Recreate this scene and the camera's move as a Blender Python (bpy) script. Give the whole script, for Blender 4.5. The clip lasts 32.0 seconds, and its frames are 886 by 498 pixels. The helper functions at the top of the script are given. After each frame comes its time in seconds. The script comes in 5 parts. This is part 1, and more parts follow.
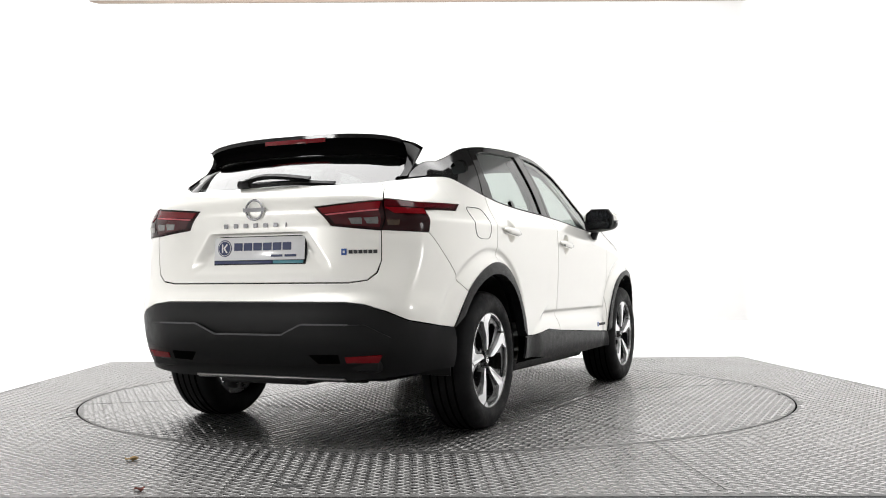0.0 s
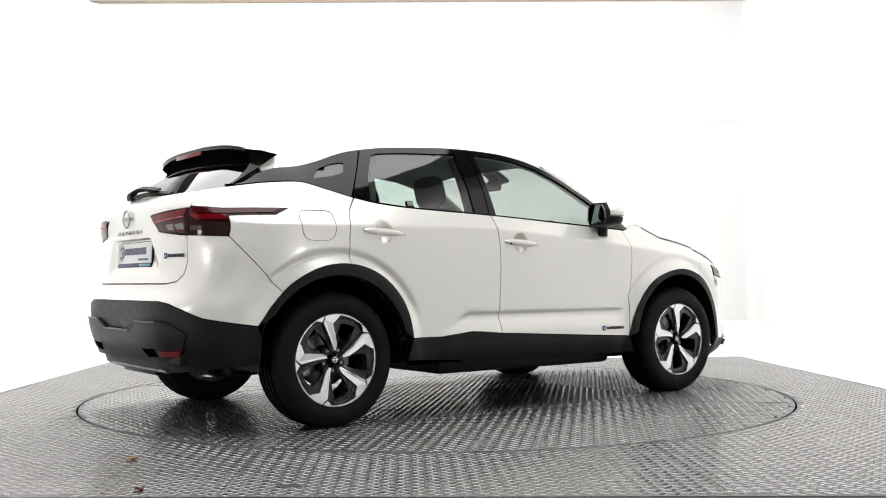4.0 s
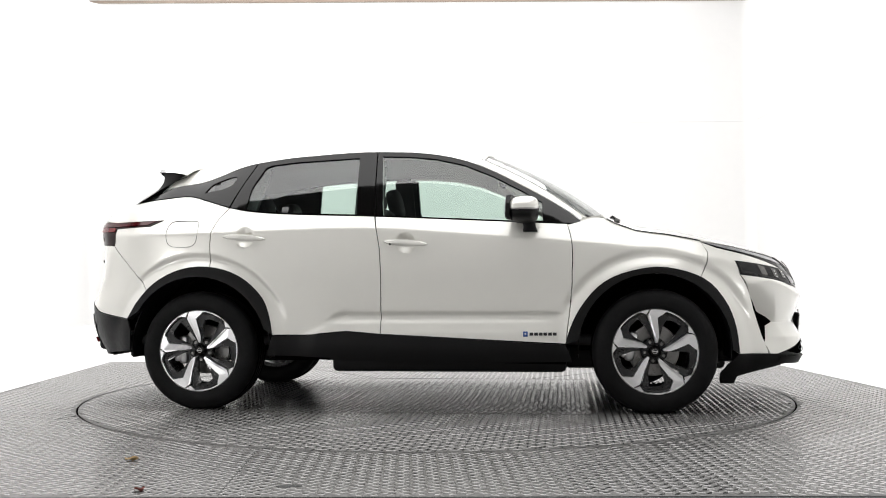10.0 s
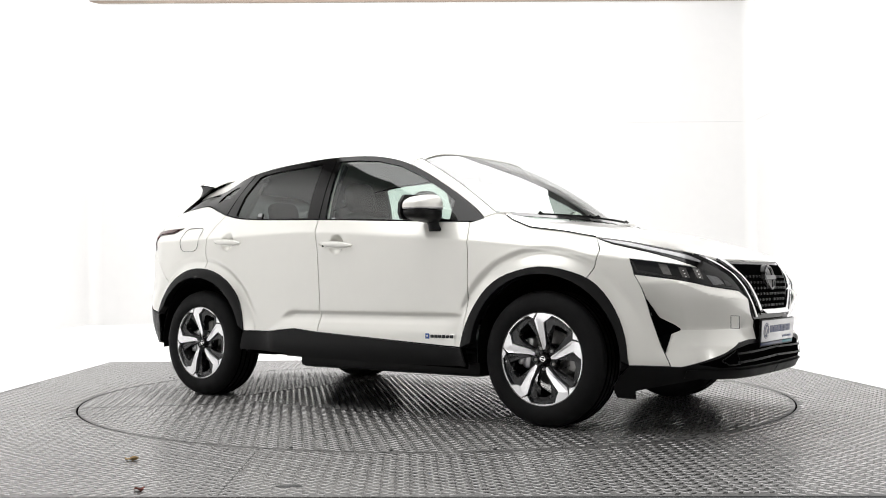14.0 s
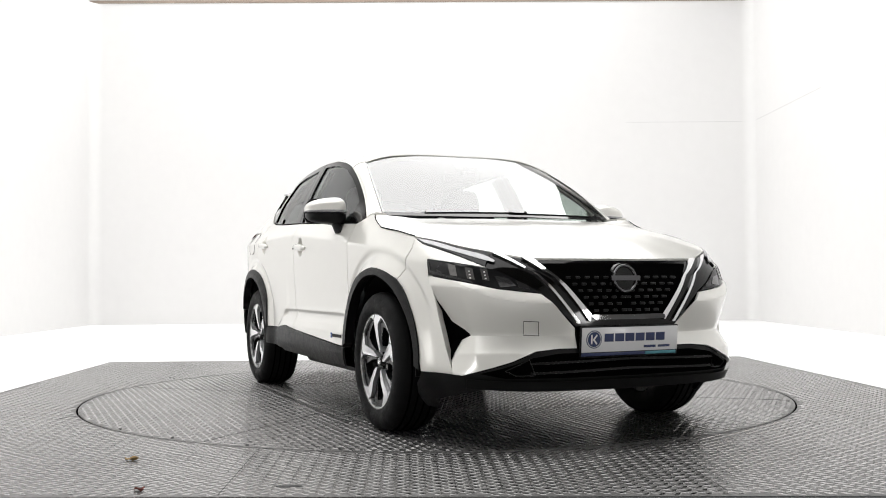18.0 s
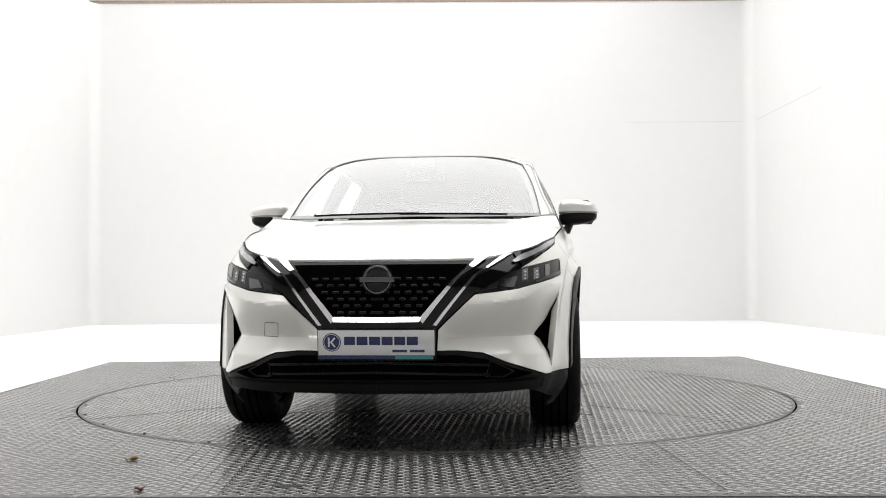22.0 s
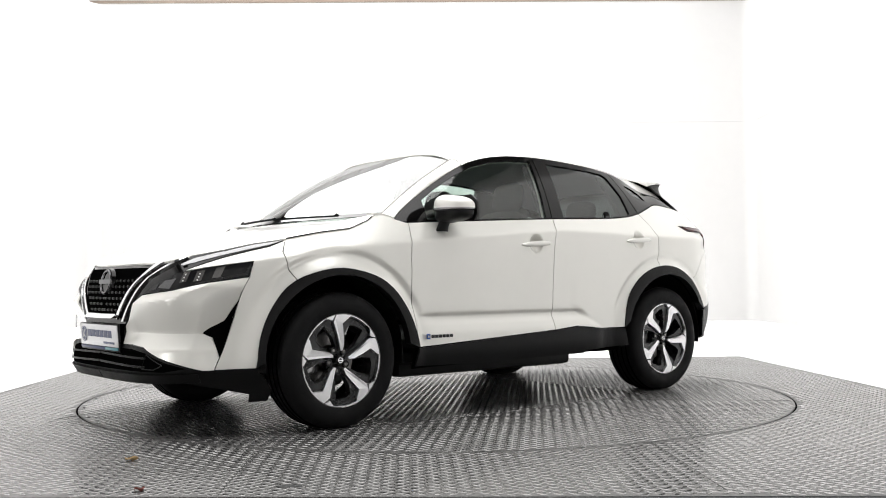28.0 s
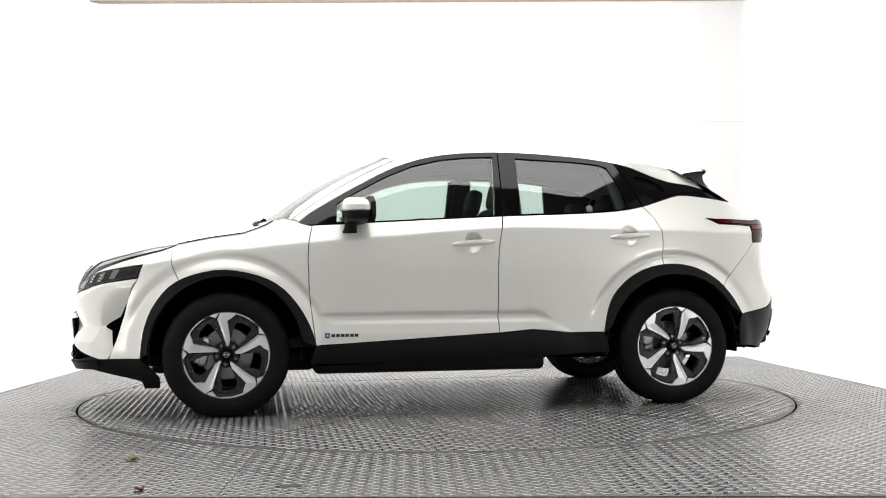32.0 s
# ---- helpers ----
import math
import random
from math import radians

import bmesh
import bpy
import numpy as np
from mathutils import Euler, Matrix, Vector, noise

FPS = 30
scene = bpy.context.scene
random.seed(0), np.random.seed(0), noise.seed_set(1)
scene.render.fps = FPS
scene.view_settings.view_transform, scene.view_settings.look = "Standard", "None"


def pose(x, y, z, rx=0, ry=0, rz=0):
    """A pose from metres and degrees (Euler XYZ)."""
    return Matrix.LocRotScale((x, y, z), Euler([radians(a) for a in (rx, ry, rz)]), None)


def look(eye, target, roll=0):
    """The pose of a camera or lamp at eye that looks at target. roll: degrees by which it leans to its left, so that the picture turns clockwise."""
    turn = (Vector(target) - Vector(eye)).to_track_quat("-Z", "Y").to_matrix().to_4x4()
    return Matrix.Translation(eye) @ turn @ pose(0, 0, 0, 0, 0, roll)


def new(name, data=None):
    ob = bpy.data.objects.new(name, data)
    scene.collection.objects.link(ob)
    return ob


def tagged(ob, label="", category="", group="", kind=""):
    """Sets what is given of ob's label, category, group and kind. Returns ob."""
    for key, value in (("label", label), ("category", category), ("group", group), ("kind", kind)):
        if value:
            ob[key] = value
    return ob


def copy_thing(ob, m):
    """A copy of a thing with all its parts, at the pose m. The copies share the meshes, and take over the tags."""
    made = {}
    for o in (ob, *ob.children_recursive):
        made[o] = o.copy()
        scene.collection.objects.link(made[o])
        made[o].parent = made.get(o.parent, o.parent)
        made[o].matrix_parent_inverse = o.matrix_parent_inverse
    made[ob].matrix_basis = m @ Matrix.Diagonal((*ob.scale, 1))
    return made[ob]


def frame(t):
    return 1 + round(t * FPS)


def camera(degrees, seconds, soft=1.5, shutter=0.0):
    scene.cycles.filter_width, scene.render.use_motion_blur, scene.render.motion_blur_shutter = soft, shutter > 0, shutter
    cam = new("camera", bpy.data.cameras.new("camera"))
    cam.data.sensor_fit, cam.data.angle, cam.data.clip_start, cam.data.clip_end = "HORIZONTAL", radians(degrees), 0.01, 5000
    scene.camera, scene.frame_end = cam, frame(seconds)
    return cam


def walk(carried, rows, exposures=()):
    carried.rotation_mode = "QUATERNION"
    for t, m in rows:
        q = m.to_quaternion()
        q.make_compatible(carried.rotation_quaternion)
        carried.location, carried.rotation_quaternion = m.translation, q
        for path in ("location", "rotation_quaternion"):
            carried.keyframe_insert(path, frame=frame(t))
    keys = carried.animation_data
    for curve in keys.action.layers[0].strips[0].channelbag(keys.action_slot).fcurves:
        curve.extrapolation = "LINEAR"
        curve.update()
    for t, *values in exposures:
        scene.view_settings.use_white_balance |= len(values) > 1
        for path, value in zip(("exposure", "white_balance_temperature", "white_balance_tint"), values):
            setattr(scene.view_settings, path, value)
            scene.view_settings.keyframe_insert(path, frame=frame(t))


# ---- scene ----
cam = camera(48.37, 32.0, soft=1.0)
EYE = (0.0, -6.6274, 0.7545)
walk(cam, [(t, look(EYE, (0.0446, 0.0392, 0.9679), -0.394)) for t in (0.0, 32.0)], exposures=[(0.0, 0.36), (2.0, 0.29), (3.0, 0.27), (6.0, 0.22), (13.0, 0.19), (17.0, 0.03), (21.0, -0.08), (25.0, 0.04), (28.0, 0.19), (32.0, 0.21)])

# The turntable's heading, degrees at each second named: the car's nose against the room's x axis.
TURN = [(0, 65.0), (1, 57.95), (2, 50.85), (3, 43.6), (4, 36.25), (5, 28.95), (6, 21.65), (7, 14.36), (8, 7.17), (9, -0.08),
        (10, -7.35), (11, -14.6), (12, -21.87), (13, -29.22), (14, -36.67), (15, -44.15), (16, -51.65), (17, -59.15), (18, -66.57),
        (19, -73.95), (20, -81.36), (21, -88.82), (22, -96.28), (23, -103.67), (24, -111.02), (25, -118.37), (26, -125.75),
        (27, -133.2), (28, -140.7), (29, -148.15), (30, -155.46), (31, -162.65), (32, -169.77)]

# ---- light ----
world = bpy.data.worlds.new("studio_world")
scene.world = world
world.use_nodes = True
world.node_tree.nodes["Background"].inputs[0].default_value = (0.9, 0.95, 1.0, 1)
world.node_tree.nodes["Background"].inputs[1].default_value = 0.04


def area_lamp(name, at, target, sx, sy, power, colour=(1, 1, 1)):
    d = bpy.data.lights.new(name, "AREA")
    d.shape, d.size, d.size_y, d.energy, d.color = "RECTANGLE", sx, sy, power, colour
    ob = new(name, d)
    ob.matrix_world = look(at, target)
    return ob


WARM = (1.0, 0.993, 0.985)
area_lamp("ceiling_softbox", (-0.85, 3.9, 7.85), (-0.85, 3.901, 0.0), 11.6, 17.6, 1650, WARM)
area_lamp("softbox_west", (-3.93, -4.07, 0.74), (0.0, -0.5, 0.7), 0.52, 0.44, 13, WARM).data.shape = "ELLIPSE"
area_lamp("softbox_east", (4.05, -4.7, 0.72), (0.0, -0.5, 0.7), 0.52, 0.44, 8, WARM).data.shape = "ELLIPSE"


# ---- materials ----
def nodes_of(name):
    m = bpy.data.materials.new(name)
    m.use_nodes = True
    nt = m.node_tree
    return m, nt, nt.nodes["Principled BSDF"]


def surface(name, colour, rough=0.5, metal=0.0, coat=0.0, vary=0.06, scale=12.0, bump=0.0, bump_scale=200.0, coat_rough=0.03, spec=0.5, per_object=0.0):
    """A principled surface with grain at two scales in colour and roughness, and fine relief."""
    m, nt, b = nodes_of(name)
    b.inputs["Metallic"].default_value = metal
    b.inputs["Coat Weight"].default_value = coat
    b.inputs["Coat Roughness"].default_value = coat_rough
    b.inputs["Specular IOR Level"].default_value = spec
    tc = nt.nodes.new("ShaderNodeTexCoord")
    n1, n2 = nt.nodes.new("ShaderNodeTexNoise"), nt.nodes.new("ShaderNodeTexNoise")
    n1.inputs["Scale"].default_value, n2.inputs["Scale"].default_value = scale, scale * 9
    n1.inputs["Detail"].default_value, n2.inputs["Detail"].default_value = 4, 3
    for n in (n1, n2):
        nt.links.new(tc.outputs["Object"], n.inputs["Vector"])
    add = nt.nodes.new("ShaderNodeMath")
    add.operation = "ADD"
    nt.links.new(n1.outputs["Fac"], add.inputs[0])
    nt.links.new(n2.outputs["Fac"], add.inputs[1])
    ramp = nt.nodes.new("ShaderNodeMapRange")
    ramp.inputs["From Min"].default_value, ramp.inputs["From Max"].default_value = 0.7, 1.3
    ramp.inputs["To Min"].default_value, ramp.inputs["To Max"].default_value = 1 - vary, 1 + vary
    nt.links.new(add.outputs[0], ramp.inputs["Value"])
    fac = ramp.outputs["Result"]
    if per_object:
        info = nt.nodes.new("ShaderNodeObjectInfo")
        r2 = nt.nodes.new("ShaderNodeMapRange")
        r2.inputs["To Min"].default_value, r2.inputs["To Max"].default_value = 1 - per_object, 1 + per_object
        nt.links.new(info.outputs["Random"], r2.inputs["Value"])
        mm = nt.nodes.new("ShaderNodeMath")
        mm.operation = "MULTIPLY"
        nt.links.new(fac, mm.inputs[0])
        nt.links.new(r2.outputs["Result"], mm.inputs[1])
        fac = mm.outputs[0]
    sc = nt.nodes.new("ShaderNodeVectorMath")
    sc.operation = "SCALE"
    sc.inputs[0].default_value = colour
    nt.links.new(fac, sc.inputs["Scale"])
    nt.links.new(sc.outputs["Vector"], b.inputs["Base Color"])
    rr = nt.nodes.new("ShaderNodeMapRange")
    rr.inputs["From Min"].default_value, rr.inputs["From Max"].default_value = 0.7, 1.3
    rr.inputs["To Min"].default_value, rr.inputs["To Max"].default_value = max(rough * (1 - 2 * vary), 0.01), min(rough * (1 + 2 * vary), 1)
    nt.links.new(add.outputs[0], rr.inputs["Value"])
    nt.links.new(rr.outputs["Result"], b.inputs["Roughness"])
    if bump:
        n3 = nt.nodes.new("ShaderNodeTexNoise")
        n3.inputs["Scale"].default_value = bump_scale
        nt.links.new(tc.outputs["Object"], n3.inputs["Vector"])
        bp = nt.nodes.new("ShaderNodeBump")
        bp.inputs["Strength"].default_value, bp.inputs["Distance"].default_value = bump, 0.002
        nt.links.new(n3.outputs["Fac"], bp.inputs["Height"])
        nt.links.new(bp.outputs["Normal"], b.inputs["Normal"])
    return m


def clear_glass(name, tint, gloss=1.9, edge=0.7):
    """Thin glass: lets light through with a tint, and mirrors by Fresnel."""
    m, nt, b = nodes_of(name)
    out = nt.nodes["Material Output"]
    tr, gl, lw, mix = (nt.nodes.new(k) for k in ("ShaderNodeBsdfTransparent", "ShaderNodeBsdfGlossy", "ShaderNodeLayerWeight", "ShaderNodeMixShader"))
    tr.inputs["Color"].default_value = (*tint, 1)
    gl.inputs["Roughness"].default_value = 0.01
    lw.inputs["Blend"].default_value = 0.5
    pw, ml = nt.nodes.new("ShaderNodeMath"), nt.nodes.new("ShaderNodeMath")
    pw.operation, pw.inputs[1].default_value = "POWER", 5.0
    ml.operation, ml.inputs[1].default_value, ml.inputs[2].default_value, ml.use_clamp = "MULTIPLY_ADD", edge, 0.042 * gloss, True
    nt.links.new(lw.outputs["Facing"], pw.inputs[0])
    nt.links.new(pw.outputs[0], ml.inputs[0])
    src = ml.outputs[0]
    nt.links.new(src, mix.inputs["Fac"])
    nt.links.new(tr.outputs[0], mix.inputs[1])
    nt.links.new(gl.outputs[0], mix.inputs[2])
    nt.links.new(mix.outputs[0], out.inputs["Surface"])
    nt.nodes.remove(b)
    return m


WHITE_WALL = surface("white_wall_paint", (0.76, 0.755, 0.75), 0.8, vary=0.012, scale=0.6, bump=0.05, bump_scale=60)
WHITE_FLOOR = surface("white_floor_paint", (0.88, 0.88, 0.88), 0.6, vary=0.015, scale=0.8)
FILL_WALL = surface("pale_fill_wall", (0.80, 0.795, 0.785), 0.8, vary=0.08, scale=1.0)
UNSEEN_FLOOR = surface("unseen_floor_grey", (0.28, 0.277, 0.272), 0.7, vary=0.12, scale=1.5)
GREY_CEILING = surface("grey_ceiling", (0.07, 0.07, 0.07), 0.85, vary=0.15, scale=1.5)
BOUNCE_WALL = surface("pale_bounce_wall", (0.62, 0.615, 0.61), 0.8, vary=0.08, scale=1.0)
PLATE = surface("tread_plate_metal", (0.126, 0.123, 0.121), 0.48, metal=0.35, vary=0.16, scale=2.2, bump=0.10, bump_scale=350)
TREAD = surface("tread_bar_metal", (0.25, 0.245, 0.241), 0.17, metal=0.95, vary=0.12, scale=5.0)
EDGE_WARM = surface("brown_edge_trim", (0.30, 0.24, 0.20), 0.7, vary=0.2, scale=4.0)
EDGE = surface("dark_edge_steel", (0.03, 0.03, 0.03), 0.6, metal=0.2)
PAINT = surface("pearl_white_paint", (0.885, 0.874, 0.825), 0.32, metal=0.26, coat=1.0, vary=0.008, scale=1.2, coat_rough=0.10)
PIANO = surface("gloss_black_trim", (0.004, 0.0038, 0.0038), 0.06, spec=0.35, vary=0.05)
PLASTIC = surface("matt_black_cladding", (0.006, 0.006, 0.0063), 0.42, spec=0.2, vary=0.12, scale=30, bump=0.25, bump_scale=500)
BORDER = surface("black_screen_border", (0.006, 0.006, 0.0065), 0.08, spec=0.9, coat=1.0, vary=0.05)
SEAM_PALE = surface("dull_weld", (0.07, 0.068, 0.066), 0.6, metal=0.3, vary=0.2, scale=9)
SEAM = surface("black_seam", (0.002, 0.002, 0.002), 0.9, spec=0.0)
RUBBER = surface("tyre_rubber", (0.007, 0.007, 0.0074), 0.65, spec=0.15, vary=0.15, scale=18, bump=0.2, bump_scale=260)
ALLOY = surface("machined_alloy", (0.86, 0.86, 0.87), 0.36, metal=1.0, vary=0.05, scale=40)
ALLOY_DARK = surface("dark_lacquered_alloy", (0.010, 0.010, 0.011), 0.3, metal=0.3, coat=0.4, vary=0.1)
CHROME = surface("chrome", (0.86, 0.86, 0.87), 0.06, metal=1.0, vary=0.02)
STEEL = surface("brake_steel", (0.24, 0.235, 0.23), 0.35, metal=1.0, vary=0.15, scale=60)
RED_LENS = surface("red_lamp_lens", (0.15, 0.003, 0.006), 0.08, spec=0.4, vary=0.12, scale=25)
DEEP_RED = surface("deep_red_lamp_lens", (0.055, 0.003, 0.005), 0.07, spec=0.4, vary=0.12, scale=25)
PINK = surface("pale_red_light_line", (0.55, 0.10, 0.12), 0.2, vary=0.1, scale=25)
DARK_LENS = surface("smoked_lamp_lens", (0.018, 0.003, 0.0035), 0.08, spec=0.2, vary=0.1, scale=25)
CLEAR_LENS = surface("clear_lamp_reflector", (0.13, 0.13, 0.135), 0.12, metal=0.8, coat=0.8, vary=0.15, scale=50)
CELL = surface("dim_lamp_reflector", (0.20, 0.195, 0.19), 0.15, metal=0.6, coat=0.3, vary=0.2, scale=60)
FROST = surface("frosted_light_lens", (0.42, 0.42, 0.43), 0.22, metal=0.4, coat=0.6, vary=0.1, scale=40)
AMBER = surface("amber_lamp_lens", (0.05, 0.026, 0.012), 0.12, coat=0.6, vary=0.15, scale=60)
LAMP_DARK = surface("dark_headlamp_lens", (0.012, 0.012, 0.013), 0.05, spec=0.35, vary=0.1)
BADGE_DARK = surface("smoked_chrome", (0.13, 0.13, 0.135), 0.14, metal=1.0, vary=0.05)
CHIP = surface("white_led_chip", (0.80, 0.80, 0.78), 0.4, vary=0.05)
LETTER = surface("dark_bright_letter", (0.30, 0.30, 0.31), 0.18, metal=1.0, vary=0.05)
EDGE_GLINT = surface("painted_edge_glint", (0.085, 0.085, 0.088), 0.35, vary=0.1)
SATIN = surface("satin_black_lip", (0.006, 0.006, 0.0063), 0.38, spec=0.2, vary=0.1)
TRIM_IN = surface("dark_cabin_trim", (0.028, 0.028, 0.03), 0.65, vary=0.1, scale=20)
SEAT = surface("dark_seat_cloth", (0.03, 0.03, 0.033), 0.85, vary=0.12, scale=60, bump=0.2, bump_scale=400)
LINING = surface("pale_cabin_lining", (0.56, 0.55, 0.52), 0.9, vary=0.05, scale=30)
HEADLINER = surface("grey_headliner", (0.30, 0.30, 0.295), 0.9, vary=0.05, scale=30)
PLATE_WHITE = surface("white_plate_acrylic", (0.74, 0.74, 0.75), 0.25, coat=0.5, vary=0.02)
NAVY = surface("navy_print", (0.018, 0.03, 0.10), 0.35, vary=0.05)
TEAL = surface("teal_print", (0.06, 0.25, 0.30), 0.35, vary=0.05)
BLUE = surface("blue_print", (0.03, 0.09, 0.32), 0.3, vary=0.05)
LEAF_TAN = surface("dry_leaf_tan", (0.33, 0.22, 0.10), 0.8, vary=0.25, scale=60)
LEAF_RED = surface("dry_leaf_red", (0.16, 0.04, 0.03), 0.8, vary=0.25, scale=60)
GLASS = clear_glass("tinted_window_glass", (0.76, 0.86, 0.81), 2.6)
GLASS_SMALL = clear_glass("quarter_window_glass", (0.42, 0.47, 0.45), 3.0)
GLASS_REAR = clear_glass("dark_privacy_glass", (0.10, 0.11, 0.11), 6.0)
GLASS_FRONT = clear_glass("windscreen_glass", (0.90, 0.93, 0.915), 9.0, 0.45)
MIRROR = surface("mirror_glass", (0.22, 0.23, 0.25), 0.02, metal=1.0, vary=0.01)


# ---- building helpers ----
def thing(name, label="", category="", group="", kind=""):
    return tagged(new(name), label, category, group, kind)


def mesh_of(name, verts, faces, smooth=True, angle=35):
    me = bpy.data.meshes.new(name)
    me.from_pydata([tuple(v) for v in verts], [], faces)
    if smooth:
        me.polygons.foreach_set("use_smooth", [True] * len(me.polygons))
        me.set_sharp_from_angle(angle=radians(angle))
    me.update()
    return me


def put(name, me, material, parent=None, label="", m=None):
    if not me.materials:
        me.materials.append(material)
    ob = new(name, me)
    if parent:
        ob.parent = parent
    if m is not None:
        ob.matrix_basis = m
    return tagged(ob, label)


def part(name, bm, material, parent, label="", m=None, angle=35):
    """Links a bmesh as one mesh object under a thing or a part."""
    bmesh.ops.recalc_face_normals(bm, faces=bm.faces)
    me = bpy.data.meshes.new(name)
    bm.to_mesh(me)
    bm.free()
    me.polygons.foreach_set("use_smooth", [True] * len(me.polygons))
    me.set_sharp_from_angle(angle=radians(angle))
    return put(name, me, material, parent, label, m)


def box_bm(sx, sy, sz, at=(0, 0, 0), bevel=0.0, bm=None, segments=2):
    b2 = bmesh.new()
    bmesh.ops.create_cube(b2, size=1.0)
    bmesh.ops.scale(b2, vec=(sx, sy, sz), verts=b2.verts)
    if bevel:
        bmesh.ops.bevel(b2, geom=b2.edges[:], offset=bevel, segments=segments, affect="EDGES", profile=0.5)
    bmesh.ops.translate(b2, vec=at, verts=b2.verts)
    if bm is None:
        return b2
    me = bpy.data.meshes.new("join")
    b2.to_mesh(me)
    b2.free()
    bm.from_mesh(me)
    bpy.data.meshes.remove(me)
    return bm


# ---- the room ----
def slab(name, x0, x1, y0, y1, z0, z1, material, label):
    bm = box_bm(x1 - x0, y1 - y0, z1 - z0, ((x0 + x1) / 2, (y0 + y1) / 2, (z0 + z1) / 2))
    ob = part(name, bm, material, None)
    return tagged(ob, label, kind="structure")


ROOM_W, ROOM_E, ROOM_N, ROOM_S, WALL_H, ROOM_H = -6.47, 6.0, 11.9, -11.0, 6.031, 8.0
FLOOR_Z = -0.03
slab("floor", ROOM_W - 1, ROOM_E + 1, -3.75, ROOM_N + 1, FLOOR_Z - 0.2, FLOOR_Z, WHITE_FLOOR, "glossy white painted studio floor")
# Unseen floor, kept grey to bounce less light onto the car's front.
slab("floor_front", ROOM_W - 1, ROOM_E + 1, ROOM_S, -3.75, FLOOR_Z - 0.2, FLOOR_Z, UNSEEN_FLOOR, "unseen grey floor added behind the camera to cut bounced light")
slab("wall_north", ROOM_W, ROOM_E, ROOM_N, ROOM_N + 0.12, FLOOR_Z, WALL_H, WHITE_WALL, "plain white studio back wall")
slab("wall_west", ROOM_W - 0.12, ROOM_W, ROOM_S, ROOM_N + 0.12, FLOOR_Z, WALL_H, WHITE_WALL, "plain white studio side wall")
slab("wall_east", ROOM_E, ROOM_E + 0.12, ROOM_S, ROOM_N + 0.12, FLOOR_Z, WALL_H, WHITE_WALL, "plain white studio side wall")
# Unseen wall, made pale to bounce fill light onto the doors.
slab("wall_south", ROOM_W, ROOM_E, ROOM_S - 0.2, ROOM_S, FLOOR_Z, ROOM_H, FILL_WALL, "unseen pale wall added behind the camera to bounce light")


def cove(name, cx, cy, r, a0, label):
    """A rounded inner corner where two studio walls meet."""
    bm = bmesh.new()
    rows = []
    for i in range(13):
        a = radians(a0 + 90 * i / 12)
        x, y = cx + r * math.cos(a), cy + r * math.sin(a)
        rows.append((bm.verts.new((x, y, FLOOR_Z)), bm.verts.new((x, y, WALL_H - 0.004))))
    corner = (cx + math.copysign(r - 0.004, math.cos(radians(a0 + 45))), cy + r - 0.004)
    b0, b1 = bm.verts.new((*corner, FLOOR_Z)), bm.verts.new((*corner, WALL_H - 0.004))
    for p, q in zip(rows, rows[1:]):
        bm.faces.new((p[0], p[1], q[1], q[0]))
        bm.faces.new((p[1], b1, q[1]))
    bm.faces.new((rows[0][0], b0, b1, rows[0][1]))
    bm.faces.new((rows[-1][0], rows[-1][1], b1, b0))
    return tagged(part(name, bm, WHITE_WALL, None), label, kind="structure")


cove("wall_cove", ROOM_W + 0.2, ROOM_N - 0.2, 0.2, 90, "rounded white corner between studio walls")
cove("wall_cove", ROOM_E - 0.2, ROOM_N - 0.2, 0.2, 0, "rounded white corner between studio walls")
slab("trim", ROOM_W - 0.12, ROOM_E + 0.12, ROOM_N - 0.02, ROOM_N + 0.14, WALL_H, WALL_H + 0.05, EDGE_WARM, "brown capping rail on the wall")
# Unseen walls beyond the room, kept pale so the windscreen mirrors no dark band.
slab("wall_outer_north", ROOM_W - 1, ROOM_E + 1, ROOM_N + 1, ROOM_N + 1.2, FLOOR_Z, ROOM_H, BOUNCE_WALL, "unseen pale wall added for the windscreen to reflect")
slab("wall_outer_west", ROOM_W - 1.2, ROOM_W - 1, ROOM_S, ROOM_N + 1.2, FLOOR_Z, ROOM_H, BOUNCE_WALL, "unseen pale wall added for the windscreen to reflect")
slab("wall_outer_east", ROOM_E + 1, ROOM_E + 1.2, ROOM_S, ROOM_N + 1.2, FLOOR_Z, ROOM_H, BOUNCE_WALL, "unseen pale wall added for the windscreen to reflect")
slab("ceiling", ROOM_W - 1, ROOM_E + 1, ROOM_S, ROOM_N + 1, ROOM_H, ROOM_H + 0.2, GREY_CEILING, "dim grey studio ceiling")

JOINT = surface("grey_wall_joint", (0.56, 0.555, 0.55), 0.8, vary=0.1, scale=3.0)
slab("wall_joint", 3.6, ROOM_E - 0.2, ROOM_N - 0.003, ROOM_N, 3.716, 3.723, JOINT, "faint horizontal joint in the white back wall")
slab("wall_joint", ROOM_E - 0.003, ROOM_E, 8.6, ROOM_N - 0.2, 3.716, 3.723, JOINT, "faint horizontal joint in the white side wall")

# ---- the platform ----
DISC_R, DISC_GAP = 2.2555, 0.012


PLAT_TURN = 1.6
CORNERS = [Vector(c) for c in ((-3.119, 2.833), (-2.915, -3.075), (3.165, -3.245), (2.940, 2.951))]


def in_deck(x, y, margin=0.03):
    p = Vector((x, y))
    for a, b in zip(CORNERS, CORNERS[1:] + CORNERS[:1]):
        d = (b - a).normalized()
        if d.x * (p.y - a.y) - d.y * (p.x - a.x) < margin:
            return False
    return True


